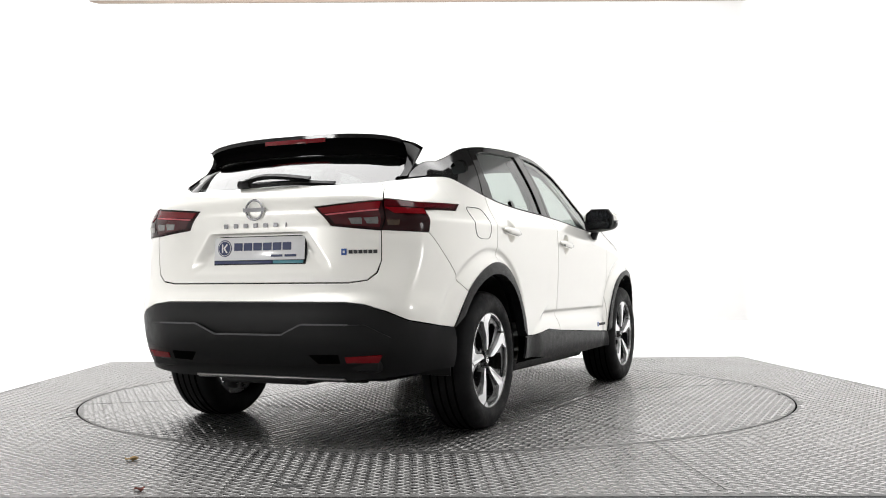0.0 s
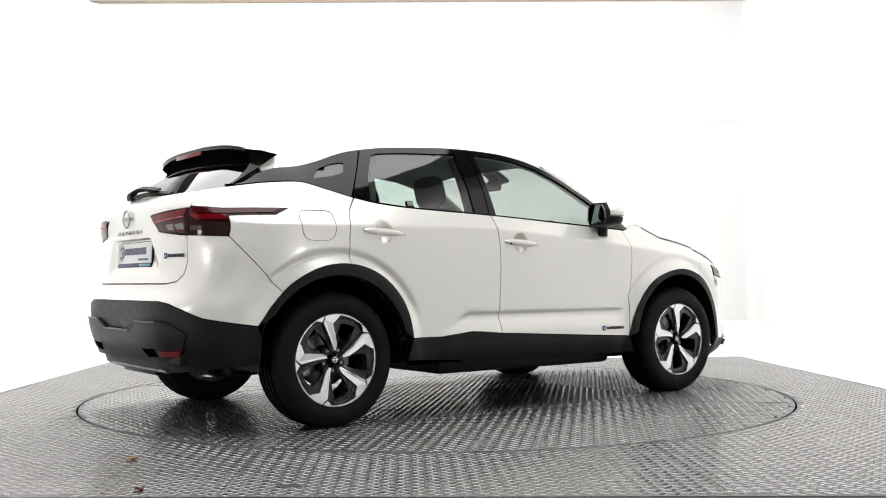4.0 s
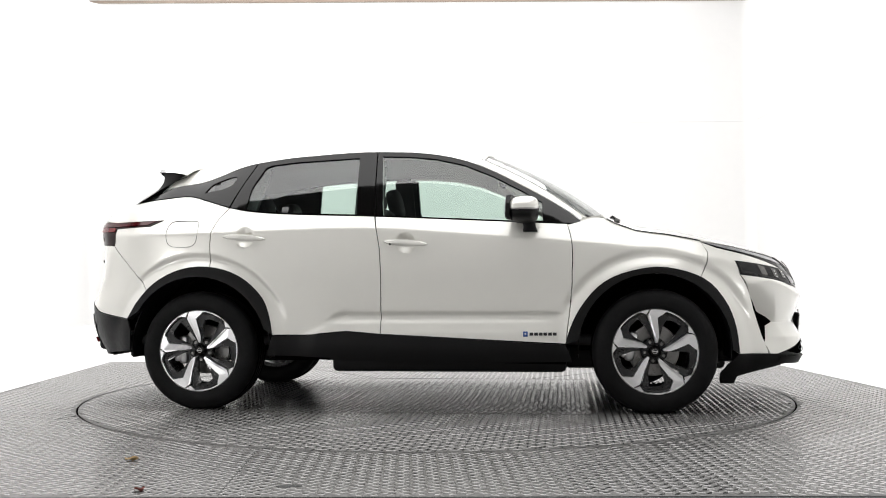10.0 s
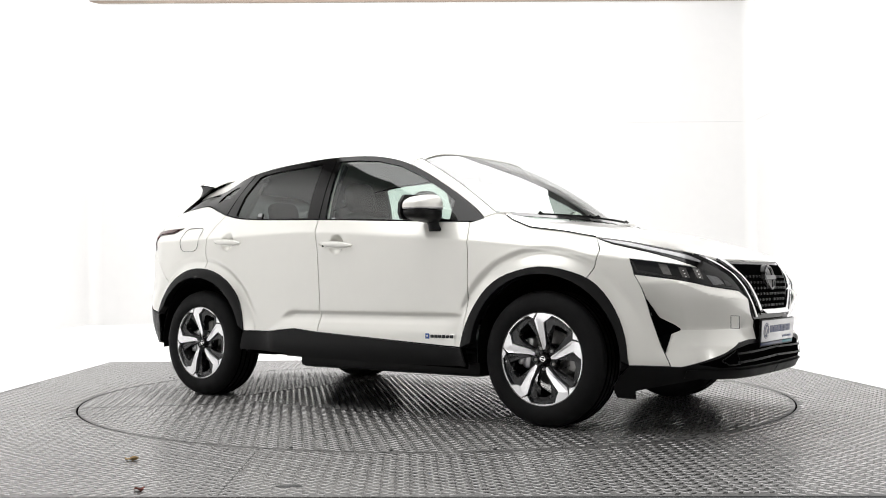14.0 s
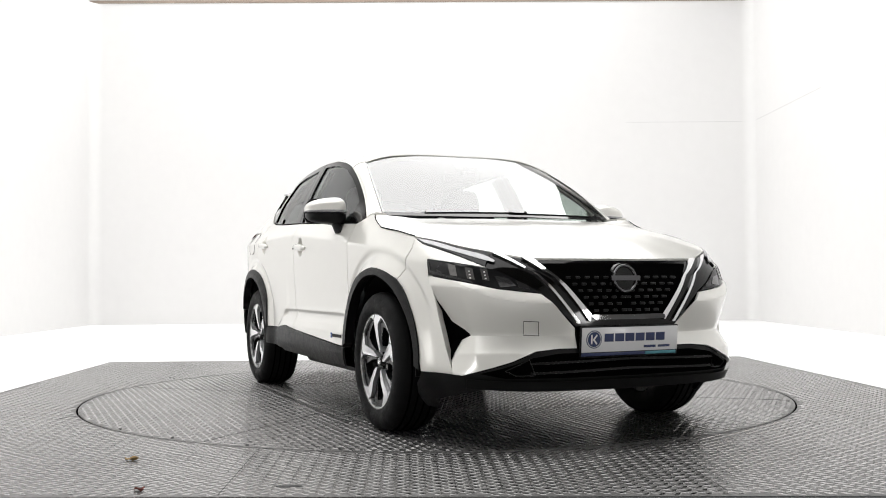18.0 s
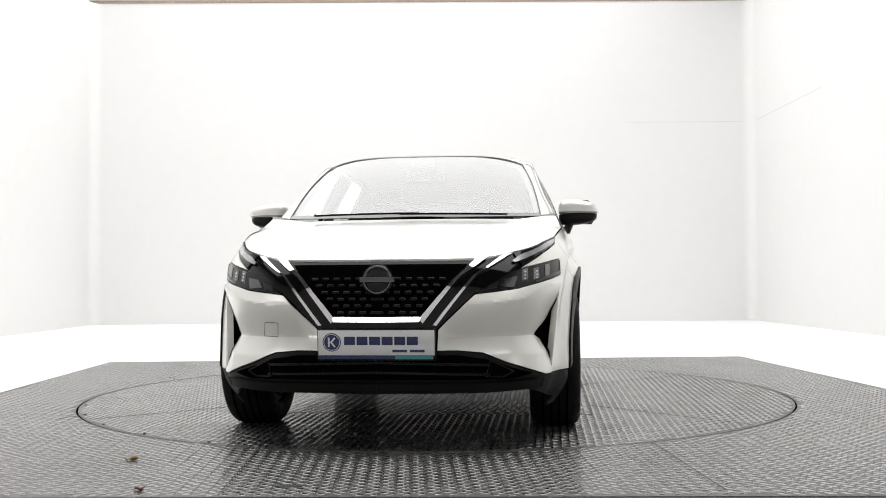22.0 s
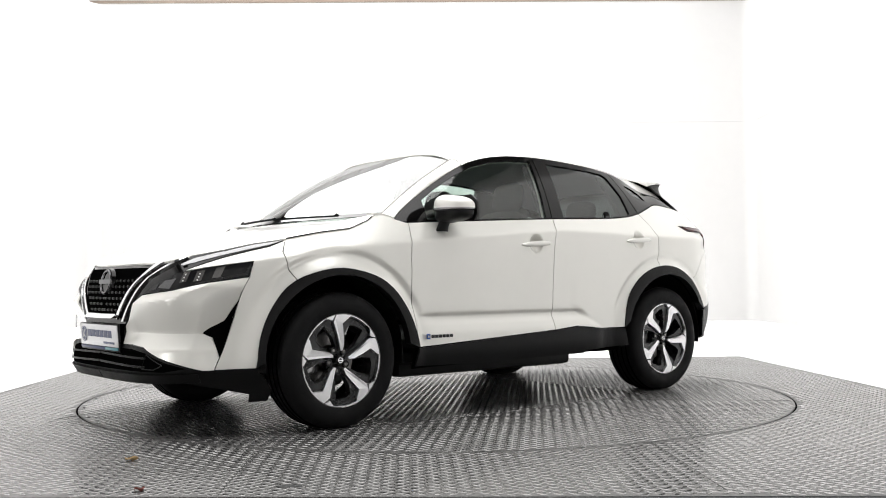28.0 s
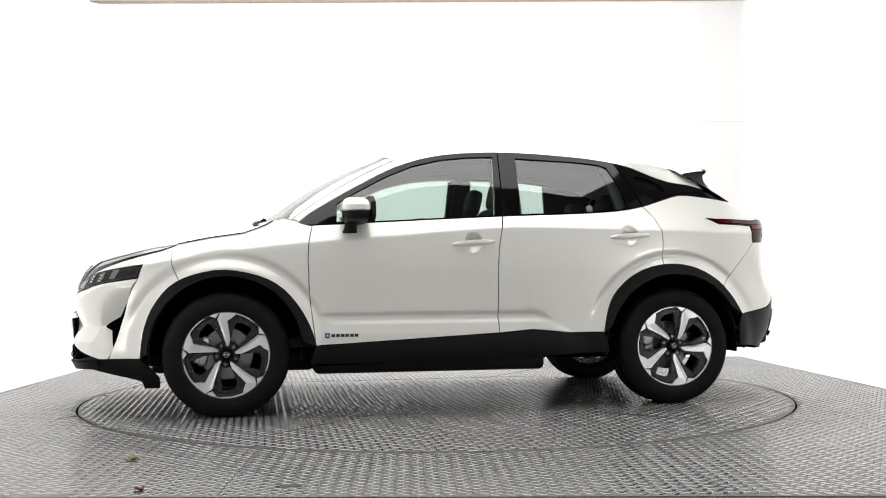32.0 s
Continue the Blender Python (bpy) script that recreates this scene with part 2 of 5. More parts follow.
def deck_reach(dx, dy):
    """How far the deck's edge lies from the turntable's middle in a direction."""
    best = 9.0
    for a, b in zip(CORNERS, CORNERS[1:] + CORNERS[:1]):
        e = b - a
        den = dx * e.y - dy * e.x
        if abs(den) > 1e-9:
            k = (a.x * e.y - a.y * e.x) / den
            if 0 < k < best:
                best = k
    return best


def tread_mesh(name, keep, angle_at, extent, pitch=0.056):
    """Raised lozenge bars in a basket pattern, two to a cell, turned by angle_at(x, y)."""
    verts, faces = [], []
    hl, hw, hz = 0.0250, 0.0102, 0.0015
    for turn in sorted({a for a in angle_at.values()}) if isinstance(angle_at, dict) else [angle_at]:
        ca, sa = math.cos(radians(turn)), math.sin(radians(turn))
        n = int(extent / pitch) + 1
        for i in range(-n, n + 1):
            for j in range(-n, n + 1):
                for k in (0, 1):
                    u, v = (i + 0.5 * k) * pitch, (j + 0.5 * k) * pitch
                    x, y = u * ca - v * sa, u * sa + v * ca
                    if not keep(x, y, turn):
                        continue
                    a = radians(turn + (45 if k else -45))
                    c, s = math.cos(a), math.sin(a)
                    o = len(verts)
                    for px, py, pz in ((hl, 0, 0), (0, hw, 0), (-hl, 0, 0), (0, -hw, 0), (hl * 0.80, 0, hz), (0, hw * 0.74, hz), (-hl * 0.80, 0, hz), (0, -hw * 0.74, hz)):
                        verts.append((x + px * c - py * s, y + px * s + py * c, pz))
                    faces += [(o + 4, o + 5, o + 6, o + 7), (o, o + 1, o + 5, o + 4), (o + 1, o + 2, o + 6, o + 5), (o + 2, o + 3, o + 7, o + 6), (o + 3, o, o + 4, o + 7)]
    return mesh_of(name, verts, faces, smooth=False)


def ring_deck():
    """The square deck round the disc, with a round opening through it."""
    bm = bmesh.new()
    turns = sorted([2 * math.pi * i / 144 for i in range(144)] + [math.atan2(c.y, c.x) % (2 * math.pi) for c in CORNERS])
    n = len(turns)
    rows = []
    for w in turns:
        dx, dy = math.cos(w), math.sin(w)
        k = deck_reach(dx, dy)
        inner, outer = (dx * (DISC_R + DISC_GAP), dy * (DISC_R + DISC_GAP)), (dx * k, dy * k)
        rows.append([bm.verts.new((*inner, -0.03)), bm.verts.new((*inner, 0)), bm.verts.new((*outer, 0)), bm.verts.new((*outer, FLOOR_Z))])
    for i in range(n):
        p, q = rows[i], rows[(i + 1) % n]
        for j in range(3):
            bm.faces.new((p[j], q[j], q[j + 1], p[j + 1]))
    return bm


deck = thing("turntable_deck", "square grey chequer-plate deck set in the white floor", "platform")
part("deck_plate", ring_deck(), PLATE, deck)
put("tread_relief", tread_mesh("tread_relief", lambda x, y, t: math.hypot(x, y) > DISC_R + 0.03 and in_deck(x, y), PLAT_TURN, 4.6), TREAD, deck)
tagged(deck.children[-1], kind="stuff")
for sx0, sy0, sx1, sy1 in ((0.99, -2.03, 1.03, -3.10), (-0.81, -2.12, -0.78, -3.10), (-2.04, -0.98, -2.12, -1.12)):
    d = Vector((sx1 - sx0, sy1 - sy0, 0))
    part("deck_seam", box_bm(d.length, 0.0035, 0.003, bevel=0.0008), SEAM_PALE, deck, "dull weld seam", m=pose((sx0 + sx1) / 2, (sy0 + sy1) / 2, 0.001, 0, 0, math.degrees(math.atan2(d.y, d.x))))
part("front_edge_trim", box_bm(6.1, 0.03, 0.02, bevel=0.003), EDGE, deck, "black steel edge trim", m=pose(0.125, -3.175, -0.012, 0, 0, -1.6))

disc = thing("turntable_disc", "round grey chequer-plate turntable disc under the car", "turntable")
bm = bmesh.new()
bmesh.ops.create_cone(bm, cap_ends=True, segments=160, radius1=DISC_R, radius2=DISC_R, depth=0.02)
bmesh.ops.translate(bm, vec=(0, 0, -0.010), verts=bm.verts)
part("disc_plate", bm, PLATE, disc)
# Sheets of the disc: a middle square with the tread along the car, and sheets round it with the tread turned.
MID_X, MID_Y = 1.0, 0.98


def disc_sheet(x, y, turn):
    middle = abs(x) < MID_X and abs(y) < MID_Y
    clear = abs(abs(y) - MID_Y) > 0.006 if abs(x) < MID_X else True
    return math.hypot(x, y) < DISC_R - 0.02 and middle == (turn == 0) and clear


put("tread_relief", tread_mesh("disc_tread_relief", disc_sheet, {0: 0, 1: 45}, 2.4), TREAD, disc)
tagged(disc.children[-1], kind="stuff")
SEAMS = [(-MID_X, sy * MID_Y, MID_X, sy * MID_Y) for sy in (-1, 1)] + [(sx * MID_X, -MID_Y, sx * MID_X, MID_Y) for sx in (-1, 1)]
SEAMS += [(sx * 0.58, sy * MID_Y, sx * 1.34, sy * 1.79) for sx in (-1, 1) for sy in (-1, 1)]
for sx0, sy0, sx1, sy1 in SEAMS:
    d = Vector((sx1 - sx0, sy1 - sy0, 0))
    part("disc_seam", box_bm(d.length, 0.0035, 0.003, bevel=0.0008), SEAM_PALE, disc, "dull weld seam", m=pose((sx0 + sx1) / 2, (sy0 + sy1) / 2, 0.001, 0, 0, math.degrees(math.atan2(d.y, d.x))))
bolt_mesh = None
for i in range(-1, 5):
    if bolt_mesh is None:
        b = bmesh.new()
        bmesh.ops.create_cone(b, cap_ends=True, segments=8, radius1=0.009, radius2=0.007, depth=0.005)
        bolt_mesh = bpy.data.meshes.new("rim_bolt")
        b.to_mesh(bolt_mesh)
        b.free()
    w = radians(-58.7 + 12.0 * i)
    put("rim_bolt", bolt_mesh, EDGE, disc, m=pose(2.225 * math.cos(w), 2.225 * math.sin(w), 0.0035))
for bx, by in ((-2.059, 1.13), (-2.115, 1.224)):
    put("deck_bolt", bolt_mesh, EDGE, deck, m=pose(bx, by, 0.0035))
bm = bmesh.new()
bmesh.ops.create_cone(bm, cap_ends=True, segments=14, radius1=0.05, radius2=0.035, depth=0.002)
part("scuff_mark", bm, EDGE, deck, "dark rubber scuff", m=pose(-0.548, -2.959, 0.0028) @ Matrix.Diagonal((1.0, 0.42, 1.0, 1.0)))
# Flat black ring that puts the gap's shade round the disc into colour.
ring = [(DISC_R + 0.0015, -0.003), (DISC_R + DISC_GAP - 0.0015, -0.003), (DISC_R + DISC_GAP - 0.0015, -0.009), (DISC_R + 0.0015, -0.009)]
verts, faces = [], []
for i in range(160):
    w = 2 * math.pi * i / 160
    verts += [(r * math.cos(w), r * math.sin(w), z) for r, z in ring]
    o, q = i * 4, ((i + 1) % 160) * 4
    faces += [(o + j, q + j, q + (j + 1) % 4, o + (j + 1) % 4) for j in range(4)]
put("gap_seal", mesh_of("gap_seal", verts, faces), SEAM, deck, "black ring for the shade in the gap round the disc")
# Black sheet over the floor, so the gap looks shaded through its colour.
slab("turntable_pit", -2.3, 2.3, -2.3, 2.3, FLOOR_Z, -0.0245, SEAM, "black sheet for the shade in the gap below the disc")

# ---- the car: body surface ----
def spline(points):
    """A smooth curve through (x, y, ...) rows, read by x."""
    xs = [p[0] for p in points]
    ys = [p[1] for p in points]
    n = len(xs)
    tan = []
    for i in range(n):
        if i in (0, n - 1):
            j = min(max(i, 1), n - 1)
            tan.append((ys[j] - ys[j - 1]) / (xs[j] - xs[j - 1]))
        else:
            a, b = (ys[i] - ys[i - 1]) / (xs[i] - xs[i - 1]), (ys[i + 1] - ys[i]) / (xs[i + 1] - xs[i])
            tan.append(0.0 if a * b <= 0 else 2 * a * b / (a + b))

    def f(x):
        if x <= xs[0]:
            return ys[0]
        if x >= xs[-1]:
            return ys[-1]
        i = next(k for k in range(n - 1) if x <= xs[k + 1])
        h = xs[i + 1] - xs[i]
        t = (x - xs[i]) / h
        return ys[i] * (1 + 2 * t) * (1 - t) ** 2 + tan[i] * h * t * (1 - t) ** 2 + ys[i + 1] * t * t * (3 - 2 * t) + tan[i + 1] * h * t * t * (t - 1)
    return f


def smooth(a, b, x):
    t = min(max((x - a) / (b - a), 0.0), 1.0)
    return t * t * (3 - 2 * t)


def ramp(d):
    """d above nought, nought below it, with a small fillet between."""
    return (d + math.sqrt(d * d + 0.00005)) / 2


WHEEL_F, WHEEL_R, HUB_Z = 1.3325, -1.3325, 0.348
XM_F, XM_R, N_F, N_R, STRETCH = 0.5, -1.0, 4.3, 4.6, 1.7
nose = spline([(0.12, 2.08), (0.20, 2.14), (0.27, 2.225), (0.33, 2.25), (0.45, 2.235), (0.6, 2.232), (0.7, 2.22), (0.8, 2.175), (0.86, 2.13), (0.95, 2.03), (1.1, 1.8)])
tail = spline([(0.15, -1.95), (0.25, -2.07), (0.32, -2.075), (0.42, -2.13), (0.52, -2.160), (0.62, -2.168), (0.655, -2.156), (0.72, -2.115), (0.85, -2.092), (1.0, -2.096), (1.09, -2.112), (1.13, -2.110), (1.18, -2.085), (1.22, -2.04), (1.32, -1.93)])
girth = spline([(0.12, 0.79), (0.2, 0.845), (0.28, 0.885), (0.37, 0.912), (0.45, 0.911), (0.50, 0.897), (0.545, 0.876), (0.556, 0.875), (0.574, 0.8885), (0.7, 0.896), (0.85, 0.905), (0.95, 0.907), (1.4, 0.907)])
girth_plain = spline([(0.12, 0.79), (0.2, 0.845), (0.28, 0.88), (0.37, 0.893), (0.5, 0.893), (0.7, 0.898), (0.85, 0.905), (0.95, 0.907), (1.4, 0.907)])
shoulder = spline([(-2.1, 1.045), (-1.84, 1.04), (-1.2, 1.045), (-0.42, 1.06), (0.4, 1.008), (1.056, 0.95), (1.58, 0.878), (1.8, 0.845), (2.1, 0.80)])
lean = spline([(-1.6, 0.82), (-0.8, 0.6), (1.7, 0.6), (2.2, 0.5)])


def half_width(x, z):
    """The body's half width at x along and z up."""
    start = -0.44 - 1.5 * (0.556 - min(max(z, 0.44), 0.60))
    kick = smooth(start - 0.09, start, x) * (1 - smooth(0.70, 0.86, x))
    w = girth(z) * kick + girth_plain(z) * (1 - kick)
    d = z - shoulder(x)
    w -= lean(x) * (d + math.sqrt(d * d + 0.00003)) / 2
    for c in (WHEEL_F, WHEEL_R):
        r = math.hypot(x - c, z - 0.35)
        if r < 0.7:
            fade = smooth(0.50, 0.66, z)
            w += (0.030 + 0.016 * fade) / 0.072 * (ramp(0.545 - r) - ramp(0.473 - r)) - 0.016 * fade / 0.033 * (ramp(0.578 - r) - ramp(0.545 - r))
    return w


def outline(q, z):
    """(x, share of the half width) at the run q along the body: q is x between the axles' inner halves."""
    if XM_R <= q <= XM_F:
        return q, 1.0
    front = q > 0
    n, xm, end = (N_F, XM_F, nose(z)) if front else (N_R, XM_R, tail(z))
    p = min(abs(q - xm) / STRETCH, math.pi / 2)
    s, c = math.sin(p), math.cos(p)
    r = (s ** n + max(c, 0.0) ** n) ** (-1 / n)
    return xm + (end - xm) * r * s, max(r * c, 0.0)


def skin(q, z, out=0.0):
    """A point of the body's left half, out metres proud of it."""
    def at(q, z):
        x, k = outline(q, z)
        return Vector((x, k * half_width(x, z), z))
    p = at(q, z)
    if out:
        e = 0.004
        n = (at(q + e, z) - at(q - e, z)).cross(at(q, z + e) - at(q, z - e))
        if n.length > 1e-9:
            n.normalize()
            if n.y * max(p.y, 0.2) + n.x * p.x * 0.2 < 0:
                n = -n
            if q > Q_NOSE - 0.01 or q < Q_TAIL + 0.01:
                n.y = 0
            p += n * out
    return p


Q_NOSE, Q_TAIL = XM_F + STRETCH * math.pi / 2, XM_R - STRETCH * math.pi / 2


def along(x, z):
    """The run q at x along the side."""
    if XM_R <= x <= XM_F:
        return (x, z)
    front = x > 0
    n, xm, end = (N_F, XM_F, nose(z)) if front else (N_R, XM_R, tail(z))
    s = min((x - xm) / (end - xm), 1.0)
    p = math.atan2(s, (1 - s ** n) ** (1 / n))
    return (xm + STRETCH * p if front else xm - STRETCH * p, z)


def across(y, z, front):
    """The run q where the nose (or the tail) is y metres from the middle."""
    n, xm, end = (N_F, XM_F, nose(z)) if front else (N_R, XM_R, tail(z))
    x = end
    for _ in range(8):
        c = min(max(y, 0.0) / half_width(x, z), 0.9999)
        s = (1 - c ** n) ** (1 / n)
        x = xm + (end - xm) * s
    p = math.atan2(s, c)
    return (xm + STRETCH * p if front else xm - STRETCH * p, z)


def S(*pts):
    return [along(x, z) for x, z in pts]


def F(*pts):
    return [across(y, z, True) for y, z in pts]


def R(*pts):
    return [across(y, z, False) for y, z in pts]


def clip(poly, axis, value, keep_more):
    res = []
    n = len(poly)
    for i in range(n):
        a, b = poly[i], poly[(i + 1) % n]
        da, db = (a[axis] - value, b[axis] - value) if keep_more else (value - a[axis], value - b[axis])
        if da >= 0:
            res.append(a)
        if (da > 0 > db) or (da < 0 < db):
            t = da / (da - db)
            p = [a[0] + (b[0] - a[0]) * t, a[1] + (b[1] - a[1]) * t]
            p[axis] = value
            res.append(tuple(p))
    return res


def dense(poly, step):
    res = []
    n = len(poly)
    for i in range(n):
        a, b = poly[i], poly[(i + 1) % n]
        k = max(1, int(math.hypot(b[0] - a[0], b[1] - a[1]) / step))
        res += [(a[0] + (b[0] - a[0]) * j / k, a[1] + (b[1] - a[1]) * j / k) for j in range(k)]
    return res


def rounded(pts, k=4):
    """An open run of points made into a smooth curve (Catmull-Rom)."""
    res = []
    n = len(pts)
    for i in range(n - 1):
        p0, p1, p2, p3 = pts[max(i - 1, 0)], pts[i], pts[i + 1], pts[min(i + 2, n - 1)]
        for j in range(k):
            t = j / k
            res.append(tuple(0.5 * (2 * b + (c - a) * t + (2 * a - 5 * b + 4 * c - d) * t * t + (3 * b - a - 3 * c + d) * t ** 3) for a, b, c, d in zip(p0, p1, p2, p3)))
    return res + [tuple(pts[-1])]


def area2(p):
    return sum(p[i][0] * p[(i + 1) % len(p)][1] - p[(i + 1) % len(p)][0] * p[i][1] for i in range(len(p)))


def loops_of(cell):
    """Simple loops of a clipped cell: spurs along the cell's edges are taken off, touching loops parted."""
    pts = [(round(x * 5000), round(y * 5000)) for x, y in cell]
    back = {k: p for k, p in zip(pts, cell)}
    changed = True
    while changed and len(pts) > 2:
        changed = False
        for i in range(len(pts)):
            a, b, c = pts[i - 1], pts[i], pts[(i + 1) % len(pts)]
            if a == b:
                del pts[i]
                changed = True
                break
            ux, uy, vx, vy = b[0] - a[0], b[1] - a[1], c[0] - b[0], c[1] - b[1]
            if abs(ux * vy - uy * vx) < 1 and ux * vx + uy * vy < 0:
                del pts[i]
                changed = True
                break
    done = []
    stack = [pts]
    while stack:
        run = stack.pop()
        seen = {}
        for i, p in enumerate(run):
            if p in seen:
                stack += [run[seen[p]:i], run[:seen[p]] + run[i:]]
                break
            seen[p] = i
        else:
            if len(run) > 2:
                done.append([back[p] for p in run])
    return done


def sheet(name, poly, place, step=0.035, thick=0.012, mirror=False, angle=32):
    """A panel over a flat outline: cut into cells, bent by place(u, v, out), with a rim thick metres deep."""
    us, vs = [p[0] for p in poly], [p[1] for p in poly]
    iu0, iu1 = math.floor(min(us) / step), math.ceil(max(us) / step)
    iv0, iv1 = math.floor(min(vs) / step), math.ceil(max(vs) / step)
    index, flat, faces = {}, [], []
    for i in range(iu0, iu1):
        col = clip(clip(poly, 0, i * step, True), 0, (i + 1) * step, False)
        if len(col) < 3:
            continue
        for j in range(iv0, iv1):
            cell = clip(clip(col, 1, j * step, True), 1, (j + 1) * step, False)
            for loop in loops_of(cell):
                ids = []
                for p in loop:
                    key = (round(p[0] * 5000), round(p[1] * 5000))
                    if key not in index:
                        index[key] = len(flat)
                        flat.append(p)
                    ids.append(index[key])
                area = area2([flat[k] for k in ids])
                if abs(area) > 1e-8:
                    faces.append(ids if area > 0 else ids[::-1])
    top = [place(u, v, 0.0) for u, v in flat]
    low = [place(u, v, -thick) for u, v in flat]
    edges = {}
    for f in faces:
        for k in range(len(f)):
            e = (f[k], f[(k + 1) % len(f)])
            edges[e] = edges.get(e, 0) + 1
    n = len(top)
    rim = [(b, a, a + n, b + n) for (a, b) in edges if (b, a) not in edges]
    verts = top + low
    allf = faces + rim
    if mirror:
        verts = [(v[0], -v[1], v[2]) for v in verts]
    else:
        allf = [tuple(reversed(f)) for f in allf]
    used = sorted({i for f in allf for i in f})
    remap = {o: k for k, o in enumerate(used)}
    return mesh_of(name, [verts[i] for i in used], [tuple(remap[i] for i in f) for f in allf], angle=angle)


def body_panel(name, poly, material, parent, out=0.0, step=0.035, thick=0.012, label="", both=True, dent=None):
    poly = dense(poly, 0.03)

    def place(u, v, o):
        return skin(u, v, out + o + (dent(u, v) if dent else 0.0))
    obs = []
    for mir in ((False, True) if both else (False,)):
        obs.append(put(name, sheet(name, poly, place, step, thick, mir), material, parent, label))
    return obs


def whole_panel(name, half, material, parent, out=0.0, step=0.035, thick=0.012, label="", dent=None, front=True):
    """A panel across the car's middle: the half outline runs from the middle line round to the middle line; u is unfolded about it."""
    mid = Q_NOSE if front else Q_TAIL
    full = [(u, v) for u, v in half] + [(2 * mid - u, v) for u, v in reversed(half)]
    full = dense(full, 0.03)

    def place(u, v, o):
        flip = (u > mid) if front else (u < mid)
        uu = 2 * mid - u if flip else u
        p = skin(uu, v, out + o + (dent(uu, v) if dent else 0.0))
        return Vector((p.x, -p.y, p.z)) if flip else p
    return put(name, sheet(name, full, place, step, thick), material, parent, label)


car = thing("car", "pearl white crossover car with black roof trim and cladding", "car")

ARCH_R = rounded([(-1.775, 0.535), (-1.70, 0.645), (-1.604, 0.742), (-1.468, 0.815), (-1.323, 0.843), (-1.17, 0.824), (-1.04, 0.761), (-0.942, 0.663), (-0.893, 0.555), (-0.872, 0.444)], 3)
ARCH_F = rounded([(0.836, 0.39), (0.862, 0.477), (0.919, 0.591), (1.019, 0.711), (1.151, 0.786), (1.338, 0.822), (1.511, 0.793), (1.641, 0.727), (1.737, 0.602), (1.784, 0.471), (1.798, 0.337)], 3)
GAP_F = [(0.836, 0.393), (0.863, 0.608), (0.875, 0.804), (0.878, 0.92), (0.874, 0.98), (0.853, 1.07)]
GAP_B = [(-0.232, 0.449), (-0.230, 0.811), (-0.236, 0.942), (-0.252, 1.041), (-0.271, 1.133)]
GAP_R = [(-1.256, 0.838), (-1.259, 0.983), (-1.253, 1.048), (-1.226, 1.13), (-1.174, 1.200)]
G = 0.0026


def inset(pts, dx, dz=0.0):
    return [(x + dx, z + dz) for x, z in pts]


def arch_run(arch, x0, x1, grow=0.004):
    """The stretch of an arch's edge between two x."""
    return [p for p in arch if x0 < p[0] < x1]


belt = spline([(-1.95, 1.21), (-1.80, 1.247), (-1.62, 1.272), (-1.466, 1.283), (-1.32, 1.247), (-1.174, 1.204), (-1.02, 1.175), (-0.82, 1.158), (-0.26, 1.135), (0.54, 1.094), (0.92, 1.075)])


def belt_run(x0, x1, n=8, dz=0.0):
    return [(x0 + (x1 - x0) * i / n, belt(x0 + (x1 - x0) * i / n) + dz) for i in range(n + 1)]


# Doors, fenders, quarter panels.
front_door = S(*inset(GAP_F, -G)[:-1], *belt_run(0.850, -0.267 + G, 10, -0.004), *inset(GAP_B, G)[::-1][1:])
rear_door = S(*inset(GAP_B, -G)[:-1], *belt_run(-0.271 - G, -1.168, 10, -0.004), *inset(GAP_R, G)[::-1][1:], *arch_run(ARCH_R, -1.24, -0.86), (-0.870, 0.444), (-0.682, 0.443), (-0.437, 0.467))
fender = S(*inset(GAP_F, G), (0.91, 1.084), (1.0, 1.112), (1.057, 1.110), (1.118, 1.075), (1.235, 1.030), (1.42, 1.004), (1.599, 0.969), (1.635, 0.905), (1.588, 0.765), *arch_run(ARCH_F, 0.84, 1.57)[::-1])
quarter = (S(*inset(GAP_R, -G), *belt_run(-1.178, -1.80, 12, -0.004)) + R((0.600, 1.217), (0.630, 1.19), (0.648, 1.138)) +
           S((-1.90, 1.124), (-1.572, 1.132), (-1.655, 1.091), (-1.884, 1.086), (-1.892, 0.9815), (-1.6455, 0.7015)) + S(*arch_run(ARCH_R, -1.63, -1.27)))
rear_bumper = (S((-1.8935, 0.9775)) + R((0.647, 0.987), (0.6455, 0.85), (0.630, 0.792), (0.588, 0.756), (0.50, 0.744), (0.0, 0.744), (0.0, 0.662), (0.50, 0.662), (0.60, 0.650), (0.69, 0.620), (0.765, 0.578)) +
               S((-1.775, 0.538)) + S(*arch_run(ARCH_R, -1.76, -1.655)) + S((-1.6495, 0.698)))
fascia = (S((1.819, 0.777)) + F((0.618, 0.714), (0.437, 0.692), (0.273, 0.536), (0.269, 0.446), (0.36, 0.447), (0.47, 0.437), (0.572, 0.392), (0.738, 0.329)) +
          S((1.980, 0.331), (1.893, 0.58)))
corner = (S((1.606, 0.962), (1.69, 0.930), (1.889, 0.880)) + F((0.640, 0.812)) + S((1.787, 0.859), (1.815, 0.777), (1.889, 0.58), (1.976, 0.330)) +
          S((1.801, 0.334)) + S(*arch_run(ARCH_F, 1.60, 1.797)[::-1]) + S((1.592, 0.762), (1.640, 0.905)))

HANDLES = ((-0.080, 0.974), (-1.047, 1.015))


def bowl(u, v):
    d = 0.0
    for hx, hz in HANDLES:
        r = math.hypot((outline(u, v)[0] - hx) / 0.056, (v - hz - 0.002) / 0.060)
        if r < 1:
            d = -0.036 * (1 - r * r)
    return d


body_panel("front_door", front_door, PAINT, car, dent=bowl, step=0.0075)
body_panel("rear_door", rear_door, PAINT, car, dent=bowl, step=0.0075)
body_panel("front_fender", fender, PAINT, car, step=0.0085)


